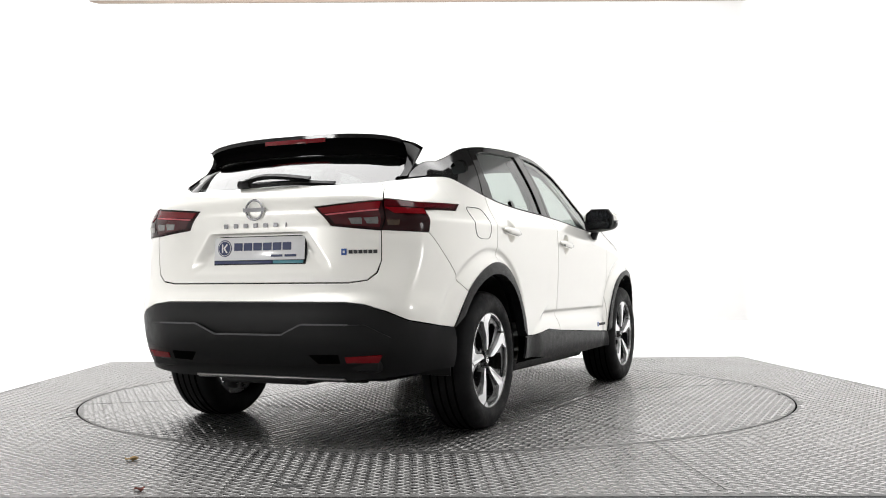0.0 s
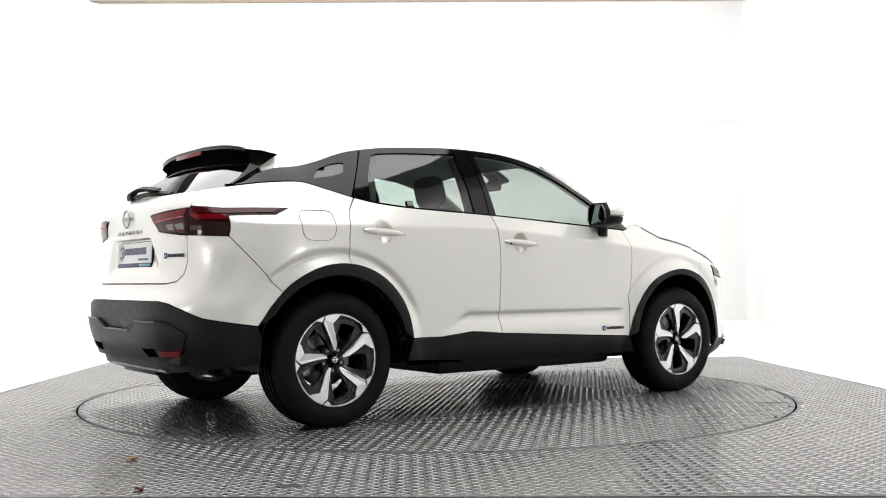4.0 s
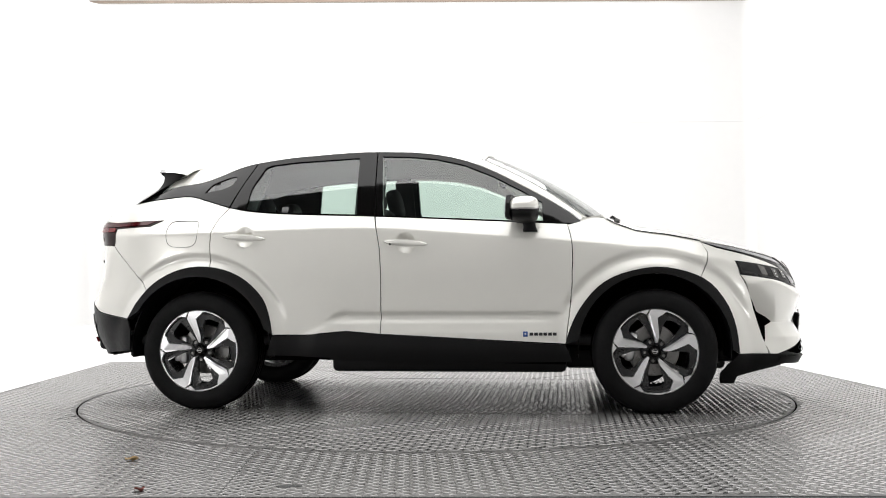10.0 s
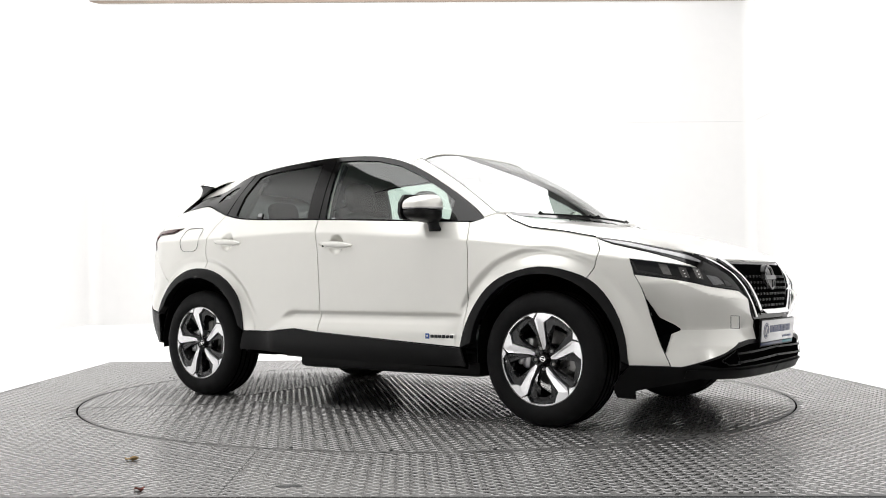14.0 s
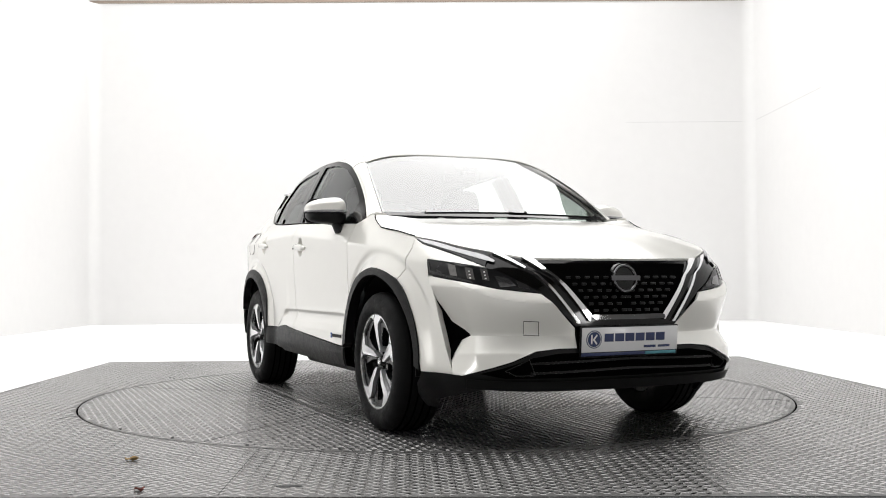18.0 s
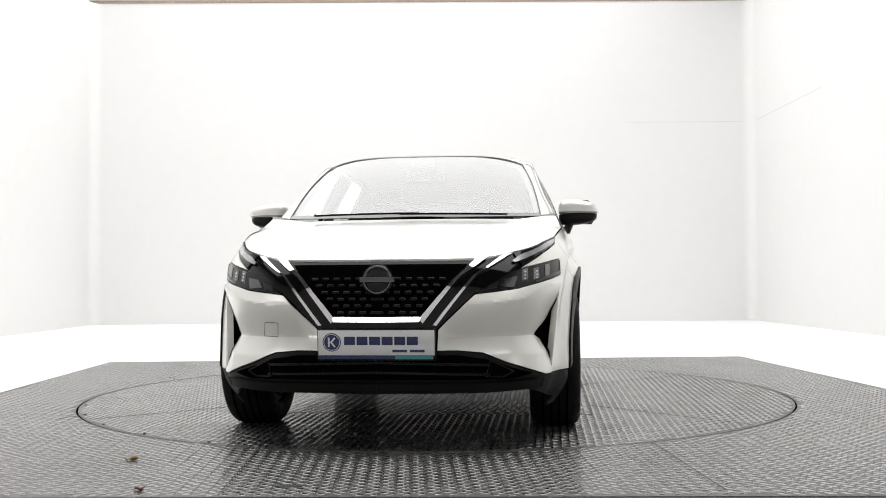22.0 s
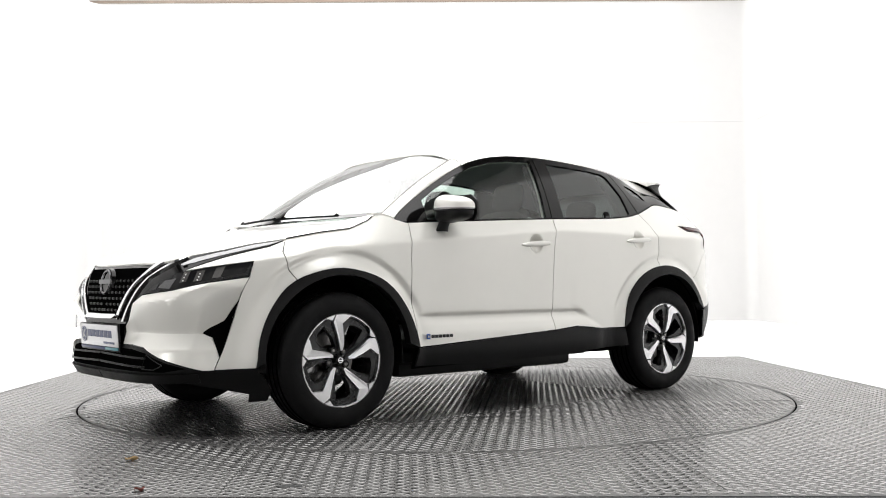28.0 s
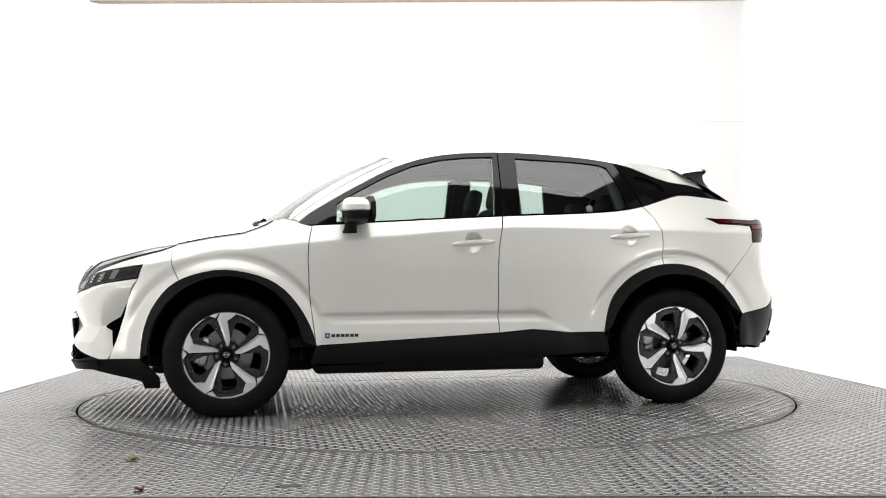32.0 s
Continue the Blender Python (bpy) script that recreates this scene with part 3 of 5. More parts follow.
RIDGE_TOP, RIDGE_LOW = along(1.815, 0.777), along(1.974, 0.346)


LAMP_LOW = spline([(0.0, 0.690), (0.437, 0.692), (0.618, 0.714), (0.74, 0.777)])


def fascia_fold(u, v):
    """Facets of the bumper skin: a ledge under the lamp, a panel that leans in below it, and a flare that leans out; a step in beside the slanting ridge."""
    y = skin(u, v).y
    top = LAMP_LOW(y)
    ledge, fold_z = top - 0.040, 0.506
    if v > ledge:
        d = 0.018 * (top - v) / 0.040
    elif v > fold_z:
        d = 0.020 - 0.060 * (ledge - v) / (ledge - fold_z)
    else:
        d = -0.040 + 0.050 * min((fold_z - v) / 0.085, 1.0)
    d *= smooth(0.21, 0.36, y)
    t = (v - RIDGE_LOW[1]) / (RIDGE_TOP[1] - RIDGE_LOW[1])
    e = max(u - (RIDGE_LOW[0] + (RIDGE_TOP[0] - RIDGE_LOW[0]) * t), 0.0)
    near = 1 - min(e / 0.16, 1.0)
    return d - 0.030 * near * min(max((v - 0.335) / 0.08, 0.0), 1.0) * min(max((0.775 - v) / 0.26, 0.0), 1.0)


def rear_edge(u, v):
    """A soft vertical edge where flank and tail meet."""
    q0 = along(-1.925 - 0.10 * smooth(0.9, 0.6, v), v)[0]
    d = u - q0
    return 0.016 * math.exp(-(d / (0.10 if d > 0 else 0.16)) ** 2 * 1.2) * smooth(0.58, 0.75, v) * smooth(1.0, 0.93, v) if abs(d) < 0.5 else 0.0


body_panel("front_bumper", fascia, PAINT, car, dent=fascia_fold, step=0.009)
body_panel("bumper_corner", corner, PAINT, car, step=0.016, thick=0.03)

body_panel("quarter_panel", quarter, PAINT, car, dent=rear_edge, step=0.009)


def fold(poly):
    """Moves the run on the middle line out to it exactly."""
    return [(Q_TAIL if abs(u - Q_TAIL) < 0.002 else Q_NOSE if abs(u - Q_NOSE) < 0.002 else u, v) for u, v in poly]


def rotate_to(poly, i):
    return poly[i:] + poly[:i]


rb = fold(rear_bumper)
k = max(i for i, p in enumerate(rb) if p[0] == Q_TAIL)
whole_panel("rear_bumper", rotate_to(rb, k), PAINT, car, front=False, step=0.025, dent=rear_edge)


def plate_dent(u, v):
    p = skin(u, v)
    y = abs(p.y)
    half = 0.285 + (0.985 - v) * 0.75
    if v > 0.992 or v < 0.79:
        return 0.0
    depth = 0.030 * min((v - 0.79) / 0.10, 1.0) * smooth(0.992, 0.978, v)
    return -depth * (1 - min(max((y - half + 0.07) / 0.07, 0.0), 1.0))


hatch = fold(R((0.0, 0.751), (0.50, 0.751), (0.583, 0.762), (0.622, 0.795), (0.641, 0.85), (0.6425, 0.985), (0.405, 1.010), (0.327, 1.103), (0.6445, 1.130), (0.628, 1.19), (0.598, 1.2145), (0.52, 1.209), (0.39, 1.204), (0.0, 1.212)))
whole_panel("tailgate", hatch, PAINT, car, front=False, step=0.010, dent=plate_dent)

# Cladding.
rear_clad = fold(R((0.0, 0.656), (0.50, 0.656), (0.60, 0.644), (0.69, 0.614), (0.765, 0.572)) + S((-1.772, 0.531), (-1.757, 0.47), (-1.757, 0.40), (-1.765, 0.350)) + R((0.80, 0.338), (0.70, 0.318), (0.5, 0.298), (0.0, 0.285)))
whole_panel("rear_bumper_cladding", rear_clad, PLASTIC, car, out=0.004, front=False)
chin = fold(F((0.0, 0.444), (0.36, 0.443), (0.47, 0.433), (0.572, 0.388), (0.738, 0.325)) + S((1.801, 0.330), (1.742, 0.27), (1.703, 0.22), (1.703, 0.158), (1.788, 0.154), (1.80, 0.198), (1.962, 0.235)) + F((0.66, 0.262), (0.46, 0.252), (0.0, 0.246)))
whole_panel("front_bumper_cladding", chin, PLASTIC, car, out=-0.004)
sill = S((-0.872, 0.438), (-0.682, 0.438), (-0.437, 0.462), (-0.232, 0.445), (0.834, 0.386), (0.868, 0.29), (0.333, 0.282), (-0.505, 0.294), (-0.54, 0.31), (-0.905, 0.325))
body_panel("sill_cladding", sill, PLASTIC, car, out=0.006)


def ring(arch, c, r=0.428):
    """Cladding between an arch's edge and the wheel opening, tapered to the arch's two ends."""
    inner = []
    for i in range(25):
        a = math.pi + 0.15 - (math.pi + 0.30) * i / 24
        p = (c + r * math.cos(a), HUB_Z + 0.012 + r * math.sin(a))
        if p[1] > arch[0 if p[0] < c else -1][1] + 0.01:
            inner.append(p)
    return list(arch) + inner[::-1]


body_panel("rear_arch_cladding", S(*ring(ARCH_R, WHEEL_R)), PLASTIC, car, out=0.010, step=0.03, thick=0.05)
body_panel("front_arch_cladding", S(*ring(ARCH_F, WHEEL_F)), PLASTIC, car, out=0.010, step=0.03, thick=0.05)

# The dark inner shell that shows in the joints.
inner_side = S((-1.7, 0.76), (-1.55, 0.84), (-1.33, 0.87), (-1.1, 0.84), (-0.93, 0.72), (-0.86, 0.45), (-0.86, 0.28), (0.82, 0.25), (0.82, 0.45), (0.90, 0.70), (1.1, 0.83), (1.33, 0.86), (1.55, 0.82), (1.66, 0.74), (1.82, 0.62), (1.83, 0.30)) + \
    F((0.6, 0.28), (0.02, 0.28), (0.02, 0.83), (0.35, 0.83), (0.55, 0.85)) + S((1.60, 0.94), (1.25, 1.0), (1.05, 1.07), *belt_run(0.85, -1.85, 16, -0.015)) + R((0.5, 1.18), (0.02, 1.18), (0.02, 0.32), (0.6, 0.33)) + S((-1.83, 0.35), (-1.83, 0.60))
body_panel("inner_shell", inner_side, SEAM, car, out=-0.045, step=0.06, thick=0.004)

# ---- the car: greenhouse ----
rail_z = spline([(-1.80, 1.25), (-1.62, 1.335), (-1.56, 1.352), (-1.423, 1.370), (-1.287, 1.411), (-1.15, 1.462), (-1.04, 1.486), (-0.775, 1.518), (-0.331, 1.538), (-0.091, 1.531), (0.079, 1.512), (0.25, 1.472), (0.42, 1.401), (0.591, 1.31), (0.76, 1.213), (0.90, 1.120), (0.935, 1.088)])
rail_y = spline([(-1.80, 0.645), (-1.5, 0.632), (-1.0, 0.645), (-0.3, 0.660), (0.1, 0.668), (0.4, 0.695), (0.7, 0.745), (0.935, 0.81)])
roof_mid = spline([(-1.63, 1.455), (-1.50, 1.500), (-1.3, 1.538), (-1.0, 1.565), (-0.5, 1.585), (-0.1, 1.583), (0.2, 1.562), (0.36, 1.538)])


def pane(x, z, out=0.0):
    """A point of the left window side between belt and roof rail."""
    zb, zt = belt(x) if x < 0.92 else 1.075, rail_z(x)
    yb = half_width(x, zb) * outline(along(x, zb)[0], zb)[1] - 0.006
    t = (z - zb) / max(zt - zb, 0.02)
    y = yb + (rail_y(x) - yb) * t + 0.016 * math.sin(math.pi * min(max(t, 0), 1)) * min((zt - zb) / 0.3, 1)
    return Vector((x, y + out * 0.92, z + out * 0.38))


def rail_run(x0, x1, n=10, dz=0.0):
    return [(x0 + (x1 - x0) * i / n, rail_z(x0 + (x1 - x0) * i / n) + dz) for i in range(n + 1)]


def side_pane(name, poly, material, parent, out=0.0, thick=0.02, step=0.04, label=""):
    poly = dense(poly, 0.03)
    return [put(name, sheet(name, poly, lambda u, v, o: pane(u, v, out + o), step, thick, mir), material, parent, label) for mir in (False, True)]


def with_hole(outer, hole):
    """One outline with a hole in it, joined by a slit."""
    i, j = min(((i, j) for i in range(len(outer)) for j in range(len(hole))), key=lambda k: math.dist(outer[k[0]], hole[k[1]]))
    o, h = list(outer[i:]) + list(outer[:i]), hole[j:] + hole[:j]
    return o + [o[0]] + h + [h[0]]


def ccw(p):
    return p if area2(p) > 0 else p[::-1]


glass_f = [(-0.222, 1.139), (-0.238, 1.32), (-0.254, 1.510), (-0.091, 1.504), (0.078, 1.486), (0.247, 1.445), (0.416, 1.374), (0.584, 1.284), (0.706, 1.210), (0.712, 1.097), (0.54, 1.100), (0.2, 1.118)]
glass_r = [(-1.048, 1.325), (-0.983, 1.455), (-0.936, 1.472), (-0.775, 1.487), (-0.395, 1.503), (-0.378, 1.148), (-0.6, 1.156), (-0.82, 1.163), (-1.02, 1.182), (-1.07, 1.195)]
glass_q = rounded([(-1.363, 1.303), (-1.335, 1.345), (-1.305, 1.366), (-1.232, 1.393), (-1.172, 1.403), (-1.166, 1.384), (-1.190, 1.345), (-1.260, 1.322), (-1.363, 1.303)], 3)[:-1]
frame_f = belt_run(0.93, -0.268, 10, 0.004) + [(-0.275, 1.32)] + rail_run(-0.283, 0.935, 16)
frame_r = belt_run(-0.276, -1.170, 10, 0.004) + [(-1.115, 1.33)] + rail_run(-1.035, -0.290, 10)
frame_q = belt_run(-1.180, -1.795, 10, 0.004) + rail_run(-1.795, -1.045, 12) + [(-1.122, 1.33)]
side_pane("front_window_frame", with_hole(ccw(frame_f), ccw(glass_f)[::-1]), PIANO, car)
side_pane("rear_window_frame", with_hole(ccw(frame_r), ccw(glass_r)[::-1]), PIANO, car)
side_pane("rear_pillar_trim", with_hole(ccw(frame_q), ccw(glass_q)[::-1]), PIANO, car)
side_pane("front_window", ccw(glass_f), GLASS, car, out=-0.008, thick=0.004)
side_pane("rear_window", ccw(glass_r), GLASS, car, out=-0.008, thick=0.004)
side_pane("quarter_window", ccw(glass_q), GLASS_SMALL, car, out=-0.006, thick=0.004)


def lofted(name, rows, material, parent, label="", thick=0.012, both=False, smooth_angle=40, mirror=False):
    """A skin through rows of points, all of one length, with a rim."""
    n, m = len(rows), len(rows[0])
    verts = [Vector(p) for r in rows for p in r]
    faces = [(i * m + j, i * m + j + 1, (i + 1) * m + j + 1, (i + 1) * m + j) for i in range(n - 1) for j in range(m - 1)]
    normals = [Vector() for _ in verts]
    for f in faces:
        nn = (verts[f[2]] - verts[f[0]]).cross(verts[f[3]] - verts[f[1]])
        for i in f:
            normals[i] += nn
    low = [v - (normals[i].normalized() if normals[i].length > 0 else Vector((0, 0, 1))) * thick for i, v in enumerate(verts)]
    border = [j for j in range(m)] + [i * m + m - 1 for i in range(1, n)] + [(n - 1) * m + j for j in range(m - 2, -1, -1)] + [i * m for i in range(n - 2, 0, -1)]
    k = len(verts)
    rim = [(border[(i + 1) % len(border)], border[i], border[i] + k, border[(i + 1) % len(border)] + k) for i in range(len(border))]
    obs = []
    for mir in ((False, True) if both else (mirror,)):
        vv = verts + low
        ff = faces + rim
        if mir:
            vv = [(v[0], -v[1], v[2]) for v in vv]
            ff = [tuple(reversed(f)) for f in ff]
        used = sorted({i for f in ff for i in f})
        re = {o: q for q, o in enumerate(used)}
        obs.append(put(name, mesh_of(name, [vv[i] for i in used], [tuple(re[i] for i in f) for f in ff], angle=smooth_angle), material, parent, label))
    return obs


def lerp(a, b, t):
    return Vector(a).lerp(Vector(b), t)


# Roof: rail to rail with a crown, pillar strips beside the windscreen.
def screen_edge(t):
    return lerp((0.965, 0.728, 1.118), (0.345, 0.610, 1.487), t) + Vector((0.01, 0.012, 0.018)) * math.sin(math.pi * t)


def roof_at(x, u):
    y, z, c = rail_y(x) - 0.004, rail_z(x) + 0.003, roof_mid(x)
    return Vector((x + (0.10 if x > 0.2 else 0.0) * 0, y * u, z + (c - z) * (1 - abs(u) ** 5.0)))


roof_rows = []
for i in range(29):
    x = 0.349 - 1.979 * i / 28
    roof_rows.append([roof_at(x, -1 + 2 * j / 24) for j in range(25)])
for j in range(25):
    u = -1 + 2 * j / 24
    roof_rows[0][j].x += 0.056 * (1 - u * u)
lofted("roof", roof_rows, PAINT, car, "white roof skin", thick=0.004)
pillar = []
for i in range(15):
    t = i / 14
    x = 0.925 - 0.60 * t
    a, b = Vector((x, rail_y(x) - 0.003, rail_z(x) + 0.003)), screen_edge(t)
    pillar.append([a.lerp(b, k / 4) + Vector((0.2, 0.6, 0.6)) * 0.012 * math.sin(math.pi * k / 4) for k in range(5)])
lofted("windscreen_pillar", pillar, PAINT, car, both=True, thick=0.004)

# Windscreen: between its foot and the header.
SCREEN_FOOT, SCREEN_HEAD = (1.17, 0.0, 1.105), (0.405, 0.0, 1.540)
rows = []
for i in range(17):
    t = i / 16
    e = screen_edge(t)
    c = lerp(SCREEN_FOOT, SCREEN_HEAD, t) + Vector((0.025, 0, 0.030)) * math.sin(math.pi * t)
    rows.append([Vector((c.x + (e.x - c.x) * abs(u) ** 2.2, e.y * u, c.z + (e.z - c.z) * abs(u) ** (2.2 + 2.4 * t))) for u in [-1 + 2 * j / 24 for j in range(25)]])
lofted("windscreen", [[p + Vector((-0.003, 0, -0.003)) for p in r] for r in rows], GLASS_FRONT, car, thick=0.004)
lofted("screen_header", [[p + Vector((-0.003, 0, -0.003)) for p in rows[-1]], [p + Vector((0, 0, -0.002)) for p in roof_rows[0][::-1]] if rows[-1][0].y * roof_rows[0][0].y < 0 else [p + Vector((0, 0, -0.002)) for p in roof_rows[0]]], PAINT, car, "white roof edge over the windscreen", thick=0.003)
# Black ceramic border of the screen.
border_rows = [[r[j] for j in range(25)] for r in rows]
lofted("screen_border", [border_rows[0], [a.lerp(b, 0.7) for a, b in zip(border_rows[0], border_rows[1])]], BORDER, car, thick=0.003)
lofted("screen_border", [[r[0] + Vector((0, -0.001, 0.002)), r[0].lerp(r[1], 0.07) + Vector((0, 0, 0.002))] for r in rows], BORDER, car, thick=0.003)
lofted("screen_border", [[r[-1].lerp(r[-2], 0.07) + Vector((0, 0, 0.002)), r[-1] + Vector((0, 0.001, 0.002))] for r in rows], BORDER, car, thick=0.003)

# Bonnet: from the cowl out to the fender and nose edge.
EDGE_RUN = [(0.925, 0.805, 1.088), (1.0, 0.808, 1.114), (1.057, 0.800, 1.114)]
for x, z in ((1.118, 1.079), (1.235, 1.034), (1.42, 1.008), (1.604, 0.972), (1.755, 0.948), (1.90, 0.915)):
    q = along(x, z)
    EDGE_RUN.append(tuple(skin(*q)))
for y, z in ((0.62, 0.892), (0.52, 0.868), (0.44, 0.857), (0.30, 0.854), (0.15, 0.853), (0.0, 0.853)):
    EDGE_RUN.append(tuple(skin(*across(y, z, True))))
EDGE_RUN = EDGE_RUN[2:]
COWL_RUN = []
for i in range(len(EDGE_RUN)):
    t = i / (len(EDGE_RUN) - 1)
    y = 0.79 * (1 - t)
    COWL_RUN.append((1.06 + 0.16 * (1 - (1 - t) ** 2), y, 1.113 - 0.022 * min(4 * t, 1.0)))
edge_s, cowl_s = rounded(EDGE_RUN, 3), rounded(COWL_RUN, 3)
rows = []
for k in range(15):
    t = k / 14
    row = []
    for a, b in zip(cowl_s, edge_s):
        p = lerp(a, b, t)
        span = math.dist(a, b)
        p.z += 0.040 * span * math.sin(math.pi * t) * (0.3 + 0.7 * t)
        row.append(p)
    rows.append(row + [Vector((p.x, -p.y, p.z)) for p in row[-2::-1]])
lofted("bonnet", rows, PAINT, car)
cowl = [[Vector((1.0, 0.79 * u, 1.060)) for u in [-1 + j / 10 for j in range(21)]], [Vector((1.03 + 0.17 * (1 - u * u), 0.79 * u, 1.082)) for u in [-1 + j / 10 for j in range(21)]]]
lofted("cowl_panel", cowl, PLASTIC, car)
# Fender's inner flange up to the pillar foot.
lofted("pillar_foot", [[(0.93, 0.812, 1.088), (0.99, 0.812, 1.108), (1.06, 0.802, 1.114)], [(0.95, 0.72, 1.106), (1.0, 0.72, 1.106), (1.06, 0.74, 1.108)]], PAINT, car, both=True)

# Tailgate window, spoiler and fins.
foot = [(-2.045, 0.0, 1.214), (-2.035, 0.2, 1.212), (-2.005, 0.393, 1.206), (-1.955, 0.52, 1.208), (-1.86, 0.60, 1.222), (-1.79, 0.640, 1.248)]
head = [(-1.575, 0.0, 1.475), (-1.572, 0.15, 1.474), (-1.567, 0.28, 1.468), (-1.56, 0.38, 1.460), (-1.55, 0.47, 1.446), (-1.54, 0.545, 1.420)]
foot_s, head_s = rounded(foot, 3), rounded(head, 3)
rows = []
for k in range(9):
    t = k / 8
    row = [lerp(a, b, t) + Vector((-0.03, 0, 0.012)) * math.sin(math.pi * t) for a, b in zip(foot_s, head_s)]
    rows.append([Vector((p.x, -p.y, p.z)) for p in row[:0:-1]] + row)
rear_rows = rows
lofted("rear_screen", rows[::-1], GLASS_REAR, car, thick=0.004)
# Black band paints in the spoiler's dark reflection on the upper screen.
lofted("screen_shade_band", [[p + Vector((-0.002, 0, 0.004)) for p in r] for r in rows[:4:-1]], PIANO, car, thick=0.003)
CORNER, FIN_TIP, FIN_LOW = Vector((-1.70, 0.575, 1.456)), Vector((-1.526, 0.602, 1.428)), Vector((-1.795, 0.652, 1.249))
fin = []
for k in range(11):
    t = k / 10
    a = FIN_TIP.lerp(FIN_LOW, t)
    b = CORNER * (1 - t) ** 2 + Vector((-1.605, 0.598, 1.385)) * 2 * t * (1 - t) + Vector((-1.825, 0.625, 1.246)) * t * t
    c = b + Vector((0.03, -0.05, -0.02)) * (1 - t * 0.6)
    fin.append([a, a.lerp(b, 0.5) + Vector((0, 0.006, 0.002)) * (1 - t), b, c])
lofted("spoiler_fin", fin, PIANO, car, both=True, smooth_angle=50)
tip = [(-1.765, 0.0, 1.498), (-1.762, 0.2, 1.497), (-1.752, 0.36, 1.490), (-1.735, 0.48, 1.478), (-1.718, 0.54, 1.467), tuple(CORNER)]
root = [(-1.49, 0.0, 1.512), (-1.49, 0.2, 1.509), (-1.49, 0.36, 1.499), (-1.495, 0.48, 1.481), (-1.505, 0.55, 1.458), (-1.523, 0.600, 1.431)]
tip_s, root_s, head2 = rounded(tip, 3), rounded(root, 3), rounded([(x - 0.02, y, z - 0.012) for x, y, z in head], 3)
rows = []
for t in (0, 0.3, 0.6, 0.85, 1.0):
    rows.append([lerp(a, b, t) for a, b in zip(root_s, tip_s)])
rows.append([p + Vector((0.004, 0, -0.020)) for p in rows[-1]])
half = len(rear_rows[5]) // 2
for t in (0.15, 0.4, 0.7, 1.0):
    rows.append([lerp(a, b + Vector((-0.006, 0, 0.008)), t) + Vector((0.02, 0, 0.004)) * math.sin(math.pi * t) for a, b in zip(rows[5], rear_rows[5][half:])])
rows = [[Vector((p[0], -p[1], p[2])) for p in r[:0:-1]] + list(r) for r in rows]
lofted("spoiler", rows[:4], PAINT, car, "white spoiler top", smooth_angle=45, thick=0.008)
lofted("spoiler_lip", rows[3:6], PIANO, car, smooth_angle=45, thick=0.006)
# Black sheet run from lip down to screen fills in the dark below.
lofted("spoiler_underside", rows[5:], SEAM, car, smooth_angle=45, thick=0.006)

# ---- wheels ----
def lathe(profile, n=48, closed=False):
    """Turned about the y axis: rows of (y, radius)."""
    verts, faces = [], []
    for i in range(n):
        a = 2 * math.pi * i / n
        verts += [(r * math.cos(a), y, r * math.sin(a)) for y, r in profile]
    m = len(profile)
    for i in range(n):
        for j in range(m - (0 if closed else 1)):
            a, b = i * m + j, i * m + (j + 1) % m
            c, d = ((i + 1) % n) * m + (j + 1) % m, ((i + 1) % n) * m + j
            faces.append((a, b, c, d))
    return verts, faces


def prism(poly, y0, y1, chamfer=0.0):
    """A flat plate outlined in (x, z), from y0 (front, outer) to y1."""
    n = len(poly)
    cx, cz = sum(p[0] for p in poly) / n, sum(p[1] for p in poly) / n
    front = [(cx + (x - cx) * (1 - chamfer), y0, cz + (z - cz) * (1 - chamfer)) for x, z in poly]
    back = [(x, y1, z) for x, z in poly]
    faces = [tuple(range(n)), tuple(range(2 * n - 1, n - 1, -1))] + [(i, i + n, (i + 1) % n + n, (i + 1) % n) for i in range(n)]
    return front + back, faces


def merged(pieces):
    verts, faces = [], []
    for v, f in pieces:
        o = len(verts)
        verts += list(v)
        faces += [tuple(i + o for i in q) for q in f]
    return verts, faces


def turned(piece, a):
    v, f = piece
    c, s = math.cos(a), math.sin(a)
    return [(x * c - z * s, y, x * s + z * c) for x, y, z in v], f


TYRE_R, RIM_R = 0.352, 0.243


